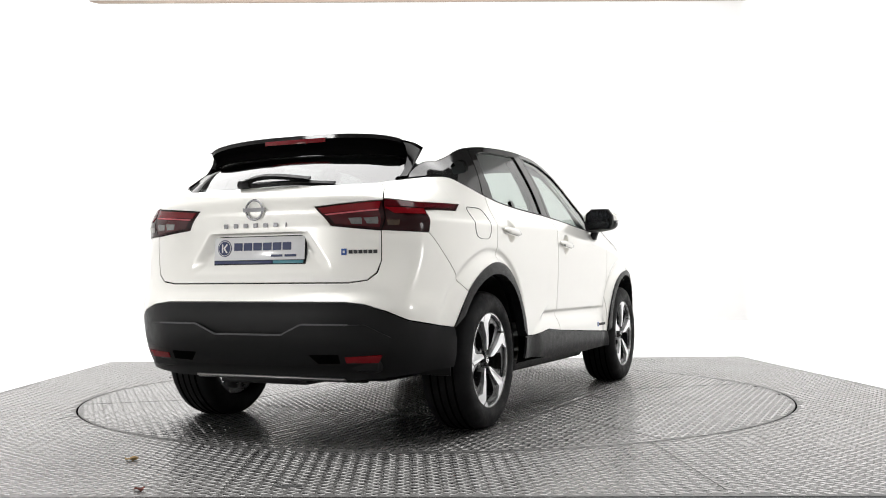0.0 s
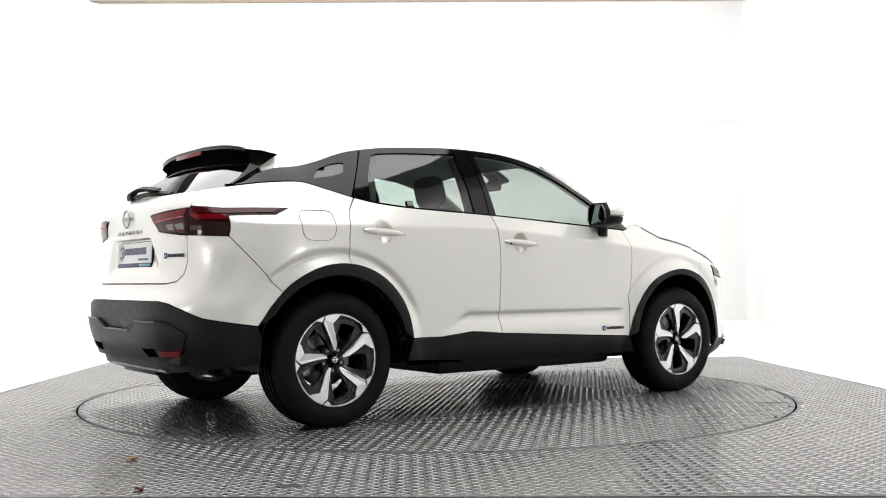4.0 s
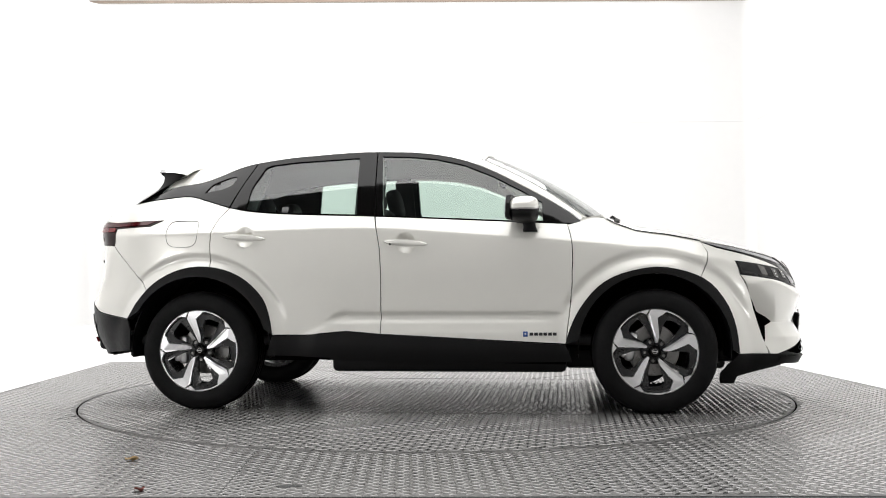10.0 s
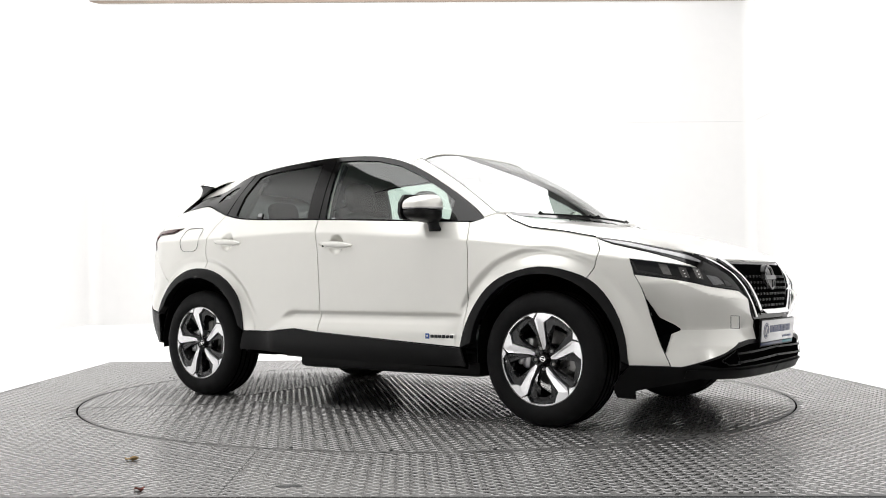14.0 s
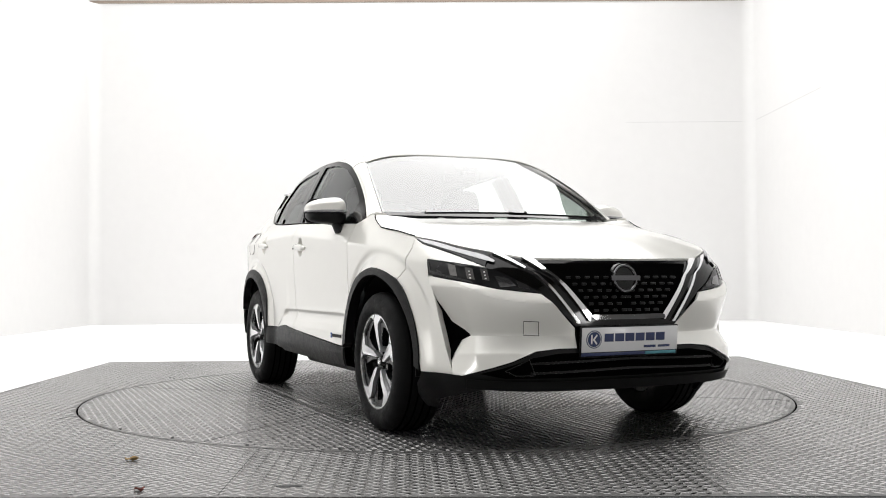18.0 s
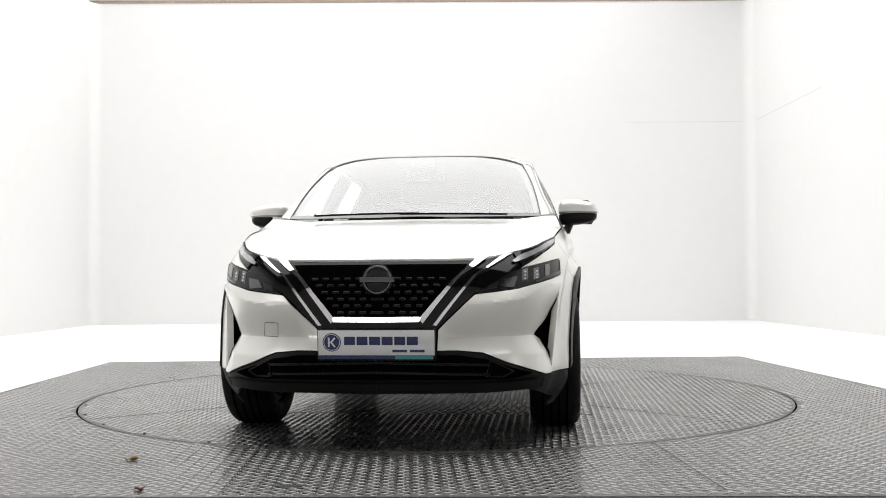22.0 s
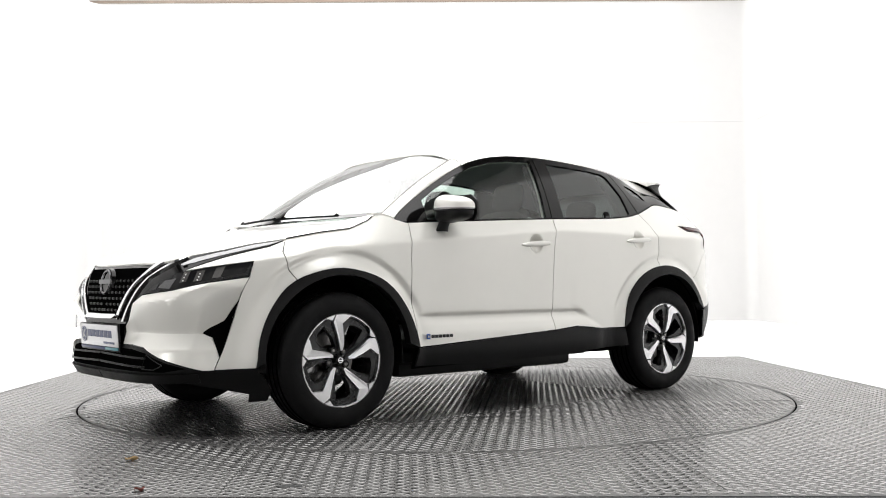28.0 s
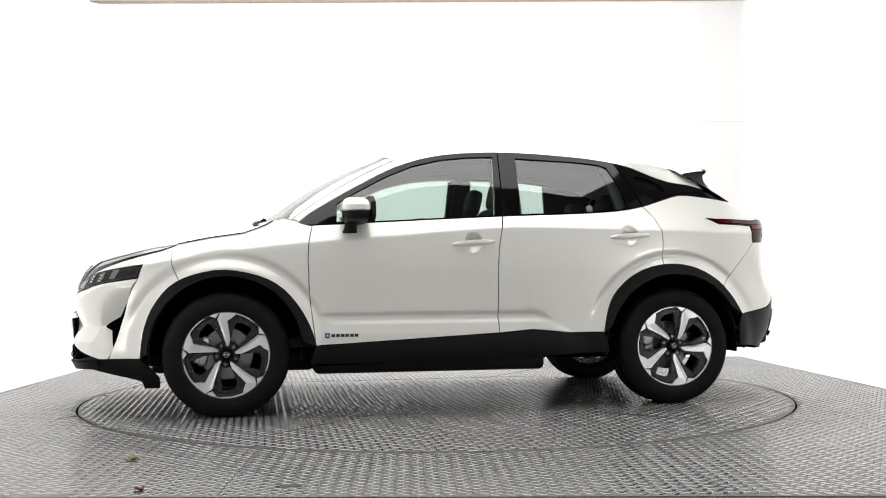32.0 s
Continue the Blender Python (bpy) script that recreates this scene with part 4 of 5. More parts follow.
def build_wheel():
    """A wheel whose outer face looks along +y, its hub in the origin."""
    w = new("wheel", mesh_of("wheel", *lathe([(0.0, 0.225), (-0.02, 0.222), (-0.09, 0.205), (-0.17, 0.21), (-0.19, 0.232), (-0.20, 0.232), (-0.20, 0.205), (-0.17, 0.198), (-0.09, 0.195), (-0.02, 0.212)], closed=True)))
    w.data.materials.append(ALLOY_DARK)
    prof = [(0.005, 0.236), (0.016, 0.250), (0.022, 0.275), (0.022, 0.305), (0.012, 0.330), (-0.006, 0.345), (-0.03, 0.351), (-0.105, 0.354), (-0.18, 0.351), (-0.204, 0.345), (-0.222, 0.330), (-0.232, 0.305), (-0.232, 0.275), (-0.226, 0.250), (-0.214, 0.236)]
    put("tyre", mesh_of("tyre", *lathe(prof, 72)), RUBBER, w, "black rubber tyre")
    grooves = []
    for y in (-0.045, -0.085, -0.125, -0.165):
        grooves.append(lathe([(y - 0.004, 0.350), (y - 0.004, 0.3555), (y + 0.004, 0.3555), (y + 0.004, 0.350)], 72))
    put("tread_groove", mesh_of("tread_groove", *merged(grooves)), SEAM, w)
    lip = lathe([(-0.004, 0.232), (0.008, 0.2365), (0.012, 0.2405), (0.006, 0.2455), (-0.004, 0.244)], 72)
    put("rim_lip", mesh_of("rim_lip", *lip), STEEL, w, "dull machined rim edge")
    def arc(r, a0, a1, n=7):
        return [(r * math.cos(radians(a0 + (a1 - a0) * i / n)), r * math.sin(radians(a0 + (a1 - a0) * i / n))) for i in range(n + 1)]
    spoke = [(0.043, 0.003), (0.124, -0.0165), (0.200, -0.041), (0.221, -0.031)] + arc(0.2395, -5, 17, 4) + [(0.214, 0.054), (0.190, 0.0155), (0.12, 0.022), (0.076, 0.024), (0.046, 0.015)]
    wedge = arc(0.2395, -6, -58, 9) + arc(0.2325, -57, -27, 5) + [(0.2285, -0.101), (0.209, -0.045), (0.226, -0.034)]
    dark = [(0.190, 0.0170), (0.2135, 0.0555)] + arc(0.2315, 17, 46, 5) + [(0.124, 0.174), (0.146, 0.140), (0.172, 0.095), (0.174, 0.062), (0.133, 0.041), (0.076, 0.027), (0.12, 0.0235)]
    inner = [(0.190, -0.045), (0.207, -0.047), (0.226, -0.103), (0.205, -0.118), (0.186, -0.090), (0.120, -0.040), (0.060, -0.012), (0.120, -0.019)]
    for i in range(5):
        a = 2 * math.pi * i / 5 + math.pi / 2 - radians(10)
        for name, shape2, y0, y1, ch, mat, lab in (("spoke", spoke, 0.008, -0.035, 0.035, ALLOY, "machined bright spoke"), ("rim_wedge", wedge, 0.009, -0.02, 0.01, ALLOY, "machined bright rim edge"),
                                                   ("spoke_pocket", dark, -0.006, -0.045, 0.03, ALLOY_DARK, "dark lacquered spoke flank"), ("spoke_flank", inner, -0.010, -0.045, 0.02, ALLOY_DARK, "dark lacquered spoke flank")):
            v, f = turned(prism(shape2, y0, y1, ch), a)
            v = [(x, y - 0.020 * (1 - min(math.hypot(x, z) / 0.15, 1)), z) for x, y, z in v]
            put(name, mesh_of(name, v, f, smooth=False), mat, w, lab)
        b = a + math.pi / 5 + radians(10)
        for name, prof2, mat in (("wheel_nut", [(-0.012, 0.0005), (-0.012, 0.008), (-0.015, 0.0105), (-0.05, 0.0105)], STEEL), ("nut_socket", [(-0.016, 0.0125), (-0.012, 0.0145), (-0.012, 0.0175), (-0.05, 0.0195)], ALLOY_DARK)):
            v, f = lathe(prof2, 12)
            put(name, mesh_of(name, [(x + 0.056 * math.cos(b), y - 0.016, z + 0.056 * math.sin(b)) for x, y, z in v], f), mat, w)
    put("hub_cap", mesh_of("hub_cap", *lathe([(-0.008, 0.0005), (-0.009, 0.018), (-0.012, 0.024), (-0.022, 0.027), (-0.034, 0.034), (-0.044, 0.070), (-0.06, 0.076)], 32)), PIANO, w, "black hub cap with a ring mark")
    put("hub_badge", mesh_of("hub_badge", *merged([lathe([(-0.0065, 0.011), (-0.005, 0.012), (-0.005, 0.0145), (-0.0085, 0.015)], 32), prism([(-0.017, -0.0022), (0.017, -0.0022), (0.017, 0.0022), (-0.017, 0.0022)], -0.0045, -0.01)])), CHROME, w)
    put("brake_disc", mesh_of("brake_disc", *lathe([(-0.10, 0.03), (-0.095, 0.06), (-0.095, 0.062), (-0.11, 0.075), (-0.11, 0.145), (-0.118, 0.148), (-0.135, 0.148), (-0.135, 0.07)], 48)), STEEL, w, "steel brake disc")
    bm = box_bm(0.055, 0.075, 0.17, (0.130, -0.105, 0.0), 0.02)
    box_bm(0.03, 0.06, 0.05, (0.165, -0.09, 0.045), 0.012, bm)
    box_bm(0.03, 0.06, 0.05, (0.165, -0.09, -0.045), 0.012, bm)
    part("brake_caliper", bm, ALLOY, w, "bright cast brake caliper")
    return w


wheel_a = build_wheel()
wheel_a.parent = car
TRACK = 0.893
wheel_a.matrix_basis = pose(WHEEL_F, TRACK, HUB_Z, 0, -7, 0)
copy_thing(wheel_a, pose(WHEEL_R, TRACK - 0.012, HUB_Z, 0, -35, 0))
copy_thing(wheel_a, pose(WHEEL_F, -TRACK, HUB_Z, 0, -10, 180))
copy_thing(wheel_a, pose(WHEEL_R, -TRACK + 0.012, HUB_Z, 0, 0, 180))

# Wheel wells and underbody.
for c in (WHEEL_F, WHEEL_R):
    for s in (1, -1):
        rows = []
        for i in range(17):
            a = -0.15 + (math.pi + 0.3) * i / 16
            rows.append([Vector((c + 0.425 * math.cos(a), s * y, HUB_Z + 0.02 + 0.425 * math.sin(a))) for y in (0.55, 0.70, 0.86)])
        lofted("wheel_liner", rows, PLASTIC, car, thick=0.004)
        bm = box_bm(0.84, 0.02, 0.48, (c, s * 0.55, 0.57))
        part("wheel_well_wall", bm, SEAM, car)
part("underbody", box_bm(1.40, 1.46, 0.14, (0.14, 0, 0.282), 0.03), PLASTIC, car)
part("underbody", box_bm(1.76, 1.60, 0.06, (-0.02, 0, 0.325), 0.02), PLASTIC, car)
part("underbody", box_bm(0.88, 1.05, 0.12, (-1.32, 0, 0.32), 0.03), PLASTIC, car)
part("underbody", box_bm(0.95, 1.06, 0.14, (1.30, 0, 0.29), 0.03), PLASTIC, car)
part("underbody", box_bm(0.30, 1.15, 0.08, (1.86, 0, 0.305), 0.03), PLASTIC, car)
part("underbody", box_bm(0.26, 1.30, 0.10, (-1.95, 0, 0.385), 0.03), PLASTIC, car)

# ---- the car: lamps, grille, trim ----
def ribbon(name, path, width, material, parent, out=0.001, both=False, side=1, label=""):
    """A thin strip on the body along a path of runs (u, v)."""
    path = dense(path + path[-2:0:-1], 0.02)[:len(dense(path + path[-2:0:-1], 0.02)) // 2 + 1] if len(path) > 2 else dense(path, 0.02)[:int(math.dist(path[0], path[1]) / 0.02) + 1] + [path[1]]
    rows = []
    for i, p in enumerate(path):
        a, b = path[max(i - 1, 0)], path[min(i + 1, len(path) - 1)]
        dx, dz = b[0] - a[0], b[1] - a[1]
        ln = math.hypot(dx, dz) or 1
        nx, nz = -dz / ln * width / 2, dx / ln * width / 2
        rows.append([skin(p[0] + nx, p[1] + nz, out), skin(p[0] - nx, p[1] - nz, out)])
    return lofted(name, rows, material, parent, label, thick=0.002, both=both, mirror=side < 0)


def empty_part(name, parent):
    ob = new(name)
    ob.parent = parent
    return ob


# Tail lamps.
LAMP_OUT = S((-1.576, 1.128), (-1.90, 1.119)) + R((0.6475, 1.131), (0.6475, 0.990)) + S((-1.892, 0.981), (-1.889, 1.083), (-1.655, 1.095))
LAMP_IN = R((0.6435, 1.124), (0.332, 1.099), (0.408, 1.013), (0.6435, 0.990))
body_panel("tail_lamp", LAMP_OUT, DARK_LENS, car, out=0.004, step=0.02, label="red and smoked wrap-round tail lamp")
body_panel("tail_lamp", LAMP_IN, DARK_LENS, car, out=0.004, step=0.02, label="red and smoked tailgate lamp")
body_panel("lamp_blade", S((-1.62, 1.1230), (-1.885, 1.116)) + R((0.654, 1.127), (0.654, 1.097)) + S((-1.885, 1.092), (-1.67, 1.100)), DEEP_RED, car, out=0.008, step=0.02, thick=0.005)
body_panel("lamp_band", R((0.638, 1.118), (0.352, 1.094), (0.375, 1.070), (0.638, 1.086)), RED_LENS, car, out=0.008, step=0.02, thick=0.005)
body_panel("light_line", R((0.636, 1.0835), (0.385, 1.067), (0.392, 1.061), (0.636, 1.077)), PINK, car, out=0.0085, step=0.02, thick=0.003, label="pale red light line")
body_panel("lamp_shade", R((0.638, 1.0745), (0.398, 1.058), (0.430, 1.022), (0.638, 1.000)), DEEP_RED, car, out=0.005, step=0.02, thick=0.003)
body_panel("lamp_knee", R((0.656, 1.092)) + S((-1.896, 1.086), (-1.898, 1.062)) + R((0.70, 1.064)), RED_LENS, car, out=0.008, step=0.02, thick=0.005)
for y0, y1 in ((0.50, 0.562), (0.572, 0.634)):
    body_panel("lamp_cell", R((y0, 1.046), (y1, 1.049), (y1, 1.018), (y0 + 0.012, 1.020)), CELL, car, out=0.006, step=0.02, thick=0.003)
body_panel("lamp_cell", R((0.672, 1.036), (0.722, 1.036), (0.716, 1.012), (0.672, 1.012)), AMBER, car, out=0.006, step=0.02, thick=0.003)

# Tailgate marks: ring badge, lettering bars, plate.
def ring_badge(name, at, r, parent, heading, material, tilt=0, w=0.011, bar=True):
    piece = lathe([(0.0, r - w), (0.004, r - w * 0.7), (0.004, r - w * 0.2), (0.0, r)], 40)
    pcs = [piece]
    if bar:
        pcs.append(prism([(-r * 1.22, -r * 0.18), (r * 1.22, -r * 0.18), (r * 1.22, r * 0.18), (-r * 1.22, r * 0.18)], 0.006, -0.002, 0.03))
    return put(name, mesh_of(name, *merged(pcs)), material, parent, "round chrome ring badge", pose(*at, tilt, 0, heading))


ring_badge("rear_badge", (-2.122, 0.0, 1.098), 0.052, car, 90, LETTER)
for i in range(7):
    y = 0.178 - i * 0.0575
    part("letter_bar", box_bm(0.004, 0.026 if i != 6 else 0.008, 0.021, bevel=0.0015, segments=1), LETTER, car, m=pose(-2.103, y, 1.024))


def dealer_plate(name, at, heading, tilt, label):
    """A white plate with a navy mark, bars for its lettering and a navy and teal foot; its face looks along +y."""
    p = new(name, None)
    p.parent = car
    p.matrix_basis = pose(*at, tilt, 0, heading)
    tagged(p, label)
    part("plate_frame", box_bm(0.530, 0.012, 0.142, (0, -0.008, -0.010), 0.004), PLASTIC, p)
    part("plate_face", box_bm(0.520, 0.006, 0.112, (0, 0.0, 0.0), 0.0025), PLATE_WHITE, p)
    part("foot_band", box_bm(0.34, 0.005, 0.014, (0.09, 0.0, -0.066), 0.001), NAVY, p)
    part("foot_band", box_bm(0.17, 0.005, 0.014, (-0.168, 0.0, -0.066), 0.001), TEAL, p)
    bm = bmesh.new()
    bmesh.ops.create_cone(bm, cap_ends=True, segments=40, radius1=0.041, radius2=0.041, depth=0.003)
    bmesh.ops.rotate(bm, cent=(0, 0, 0), matrix=Matrix.Rotation(radians(90), 3, "X"), verts=bm.verts)
    part("mark_disc", bm, NAVY, p, m=pose(0.198, 0.0035, 0.003))
    put("mark_ring", mesh_of("mark_ring", *lathe([(0.0, 0.034), (0.0015, 0.0345), (0.0015, 0.0365), (0.0, 0.037)], 40)), PLATE_WHITE, p, m=pose(0.198, 0.0046, 0.003))
    for px, pz, sx, sz, a in ((0.211, 0.003, 0.008, 0.042, 0), (0.193, 0.012, 0.008, 0.030, -40), (0.193, -0.007, 0.008, 0.030, 40)):
        part("mark_stroke", box_bm(sx, 0.002, sz, bevel=0.0006, segments=1), PLATE_WHITE, p, m=pose(px, 0.0052, pz, 0, a, 0))
    for i in range(6):
        part("lettering_bar", box_bm(0.049, 0.003, 0.037, bevel=0.001, segments=1), NAVY, p, m=pose(0.118 - i * 0.0560, 0.0035, 0.009))
    for i in range(2):
        part("lettering_bar", box_bm(0.066, 0.003, 0.011, bevel=0.0008, segments=1), NAVY, p, m=pose(-0.105 - i * 0.078, 0.0035, -0.036))
    return p


dealer_plate("rear_dealer_plate", (-2.076, 0.005, 0.915), 90, 3, "white plate with navy mark and lettering bars")
dealer_plate("front_dealer_plate", (2.258, 0.0, 0.482), -90, -5, "white plate with navy mark and lettering bars")


def side_badge(name, at, heading, parent, length):
    """A small blue square and a row of dark bars."""
    p = new(name)
    p.parent = parent
    p.matrix_basis = pose(*at, 0, 0, heading)
    part("blue_mark", box_bm(0.026, 0.004, 0.030, (length / 2 - 0.013, 0, 0), 0.002), BLUE, p)
    part("white_mark", box_bm(0.010, 0.005, 0.012, (length / 2 - 0.013, 0.0, 0), 0.001), PLATE_WHITE, p)
    n = 6
    w = (length - 0.032) / n
    for i in range(n):
        part("letter_bar", box_bm(w * 0.8, 0.004, 0.017, (length / 2 - 0.036 - w * (i + 0.4), 0, 0), 0.001), TRIM_IN, p)
    return p


side_badge("badge", (0.690, 0.914, 0.447), 0, car, 0.190).rotation_euler[2] = 0
side_badge("badge", (0.690, -0.914, 0.447), 180, car, 0.190)
side_badge("badge", (-2.070, -0.545, 0.890), 101, car, 0.175)

# Rear bumper relief, reflectors and lower strip.
relief = fold(R((0.0, 0.508), (0.19, 0.508), (0.30, 0.556), (0.60, 0.558), (0.70, 0.50), (0.66, 0.42), (0.58, 0.385), (0.30, 0.372), (0.0, 0.372)))
whole_panel("diffuser_panel", relief, PLASTIC, car, out=0.022, front=False, step=0.02, thick=0.02, dent=lambda u, v: -0.012 * smooth(0.50, 0.68, skin(u, v).y))
# Grey ribbons paint the glint that the relief's upper edge catches.
for half in (R((0.53, 0.560), (0.30, 0.560), (0.19, 0.512)), R((0.19, 0.512), (0.0, 0.512))):
    ribbon("diffuser_edge", half, 0.007, EDGE_GLINT, car, out=0.0235, both=True)
body_panel("reflector", R((0.50, 0.418), (0.66, 0.424), (0.64, 0.396), (0.50, 0.395)), RED_LENS, car, out=0.025, thick=0.012, step=0.02)
body_panel("vent_mesh", R((0.32, 0.425), (0.47, 0.428), (0.47, 0.392), (0.36, 0.388)), SEAM, car, out=0.0235, thick=0.003, step=0.03)
part("lower_strip", box_bm(0.03, 0.84, 0.011, bevel=0.004), STEEL, car, "dull metal strip", m=pose(-2.070, -0.05, 0.298, 0, 25, 0))
part("tow_bracket", box_bm(0.20, 0.5, 0.05, bevel=0.01), PLASTIC, car, m=pose(-1.95, 0, 0.29))
bm = bmesh.new()
bmesh.ops.create_cone(bm, cap_ends=True, segments=20, radius1=0.09, radius2=0.09, depth=0.7)
part("silencer", bm, PLASTIC, car, "dark exhaust silencer", m=pose(-1.75, -0.05, 0.34, 90, 0, 0))

# Third brake lamp and rear wiper.
part("brake_lamp", box_bm(0.010, 0.36, 0.022, bevel=0.003), RED_LENS, car, "red high-level brake lamp", m=pose(-1.768, 0.0, 1.468))
wiper = empty_part("rear_wiper", car)
part("pivot_cap", box_bm(0.05, 0.07, 0.04, bevel=0.012), PLASTIC, wiper, m=pose(-2.055, 0.10, 1.228))
arm_pts = [(-2.06, 0.10, 1.240), (-2.052, 0.0, 1.262), (-2.045, -0.12, 1.258), (-2.03, -0.26, 1.240)]
lofted("wiper_arm", [[Vector(p) + Vector((0, 0, 0.014)), Vector(p) + Vector((-0.026, 0, 0)), Vector(p) + Vector((0, 0, -0.014))] for p in rounded(arm_pts, 3)], PLASTIC, wiper)
blade_pts = [(-2.052, 0.06, 1.224), (-2.052, -0.08, 1.227), (-2.042, -0.22, 1.225), (-2.01, -0.385, 1.215)]
lofted("wiper_blade", [[Vector(p) + Vector((0, 0, 0.013)), Vector(p) + Vector((-0.020, 0, 0)), Vector(p) + Vector((0, 0, -0.013))] for p in rounded(blade_pts, 3)], PLASTIC, wiper)

# Nose: black surround, V strips, grille bars, badge.
surround = fold(F((0.0, 0.846), (0.34, 0.845), (0.47, 0.851), (0.60, 0.882), (0.645, 0.815), (0.61, 0.798), (0.435, 0.699), (0.269, 0.541), (0.265, 0.450), (0.0, 0.450)))
whole_panel("grille_surround", surround, PIANO, car, out=-0.006, step=0.03)
mesh_area = fold(F((0.0, 0.832), (0.40, 0.832), (0.345, 0.765), (0.19, 0.588), (0.0, 0.588)))
whole_panel("grille_backing", mesh_area, SEAM, car, out=-0.004, step=0.03)
body_panel("chrome_strip", F((0.482, 0.8525), (0.432, 0.848), (0.345, 0.765), (0.188, 0.585), (0.206, 0.566), (0.368, 0.770)), CHROME, car, out=0.010, step=0.02, label="bright chrome grille strip")
body_panel("chrome_strip", F((0.594, 0.877), (0.552, 0.868), (0.428, 0.778), (0.250, 0.558), (0.266, 0.556), (0.446, 0.783)), CHROME, car, out=0.006, step=0.02, label="slim chrome grille strip")
whole_panel("chrome_bar", fold(F((0.0, 0.593), (0.188, 0.595), (0.200, 0.590), (0.190, 0.573), (0.0, 0.571))), CHROME, car, out=0.024, step=0.02, label="bright chrome lower grille bar", dent=lambda u, v: 1.0 * (0.583 - v))
bar_mesh = None
for row in range(6):
    z = 0.614 + row * 0.030
    for k in range(12):
        y = 0.014 + (k + 0.5 * (row % 2)) * 0.050
        if y > 0.045 + (z - 0.59) * 0.92 + 0.11:
            continue
        for s in (1, -1):
            q = across(y, z, True)
            p = skin(*q, 0.0)
            if bar_mesh is None:
                b = box_bm(0.007, 0.029, 0.013, bevel=0.003, segments=1)
                bar_mesh = bpy.data.meshes.new("grille_bar")
                b.to_mesh(bar_mesh)
                b.free()
                bar_mesh.materials.append(SATIN)
            g = new("grille_bar", bar_mesh)
            g.parent = car
            g.matrix_basis = pose(p.x, s * p.y, p.z, 0, 0, -s * 14 * y / 0.4)
ring_badge("front_badge", (2.222, 0.0, 0.760), 0.066, car, -90, BADGE_DARK, 10, w=0.013)
bm = bmesh.new()
bmesh.ops.create_cone(bm, cap_ends=True, segments=40, radius1=0.074, radius2=0.070, depth=0.02)
part("badge_backing", bm, PIANO, car, m=pose(2.208, 0, 0.760, 0, 80, 0))

# Headlamps and running lights.
body_panel("headlamp", S((1.791, 0.855), (1.818, 0.781)) + F((0.618, 0.718), (0.441, 0.697), (0.600, 0.795), (0.640, 0.806)), LAMP_DARK, car, out=0.002, step=0.02, label="dark glossy headlamp lens")
body_panel("running_light", S((1.612, 0.9635), (1.755, 0.942), (1.90, 0.909)) + F((0.60, 0.880), (0.645, 0.818)) + S((1.889, 0.885), (1.69, 0.934)), LAMP_DARK, car, out=0.002, step=0.02, label="slim running light over the headlamp")
body_panel("light_guide", S((1.620, 0.9600), (1.755, 0.9385), (1.895, 0.9035)) + F((0.628, 0.868), (0.596, 0.842), (0.606, 0.834), (0.650, 0.850)) + S((1.885, 0.8915), (1.80, 0.9125), (1.69, 0.9375)), FROST, car, out=0.005, step=0.015, thick=0.003, label="frosted light guide")
for y, z in ((0.703, 0.779), (0.652, 0.775)):
    for dz in (-0.015, 0.0, 0.015):
        for s in (1, -1):
            p = skin(*across(y, z + dz, True), 0.006)
            part("led_chip", box_bm(0.005, 0.008, 0.006, bevel=0.0015, segments=1), CHIP, car, m=pose(p.x, s * p.y, p.z, 0, 0, s * 40))
body_panel("lamp_reflector", F((0.620, 0.772), (0.565, 0.762), (0.540, 0.727), (0.605, 0.722)), CLEAR_LENS, car, out=0.0045, step=0.02, thick=0.002, label="bright lamp reflector")
body_panel("amber_cell", F((0.538, 0.752), (0.495, 0.732), (0.482, 0.713), (0.530, 0.720)), ALLOY_DARK, car, out=0.0045, step=0.02, thick=0.002)
for y0, y1, z0, z1 in ((0.742, 0.762, 0.772, 0.822), (0.690, 0.714, 0.756, 0.806), (0.640, 0.664, 0.750, 0.800)):
    body_panel("lamp_cell", F((y0, z1), (y1, z1 + 0.008), (y1, z0 + 0.006), (y0, z0)), CELL, car, out=0.0045, step=0.02, thick=0.002)
body_panel("lamp_rim", S((1.80, 0.846), (1.825, 0.790)) + F((0.70, 0.742), (0.70, 0.75)) + S((1.832, 0.800), (1.81, 0.842)), ALLOY_DARK, car, out=0.0045, step=0.02, thick=0.002)

# Air slots, intake, lip.
# Black panels on the skin give slot and intake recesses their shade by colour.
body_panel("air_slot", S((1.858, 0.680), (1.925, 0.575), (1.960, 0.530), (1.994, 0.510), (1.976, 0.455), (1.957, 0.392), (1.925, 0.48)), SEAM, car, out=0.004, step=0.02, thick=0.003, label="black panel for the shaded air slot recess in the bumper", dent=fascia_fold)
whole_panel("intake", fold(F((0.0, 0.425), (0.36, 0.425), (0.48, 0.408), (0.60, 0.366), (0.69, 0.337), (0.60, 0.318), (0.0, 0.315))), SEAM, car, out=-0.001, step=0.03, thick=0.003)
for z in (0.350, 0.392):
    ribbon("intake_slat", F((0.0, z), (0.50, z - 0.01)), 0.010, PLASTIC, car, out=0.004, both=True)
for run in (F((0.50, 0.400), (0.60, 0.352), (0.555, 0.330), (0.48, 0.332), (0.50, 0.400)),):
    for a, b in zip(run, run[1:]):
        ribbon("intake_frame", [a, b], 0.005, SATIN, car, out=0.005, both=True)
ribbon("front_lip", F((0.0, 0.285), (0.50, 0.287), (0.72, 0.295)) , 0.040, SATIN, car, out=0.012, both=True, label="satin black lower lip")
tow = F((0.455, 0.506), (0.455, 0.568), (0.520, 0.571), (0.522, 0.510), (0.455, 0.506))
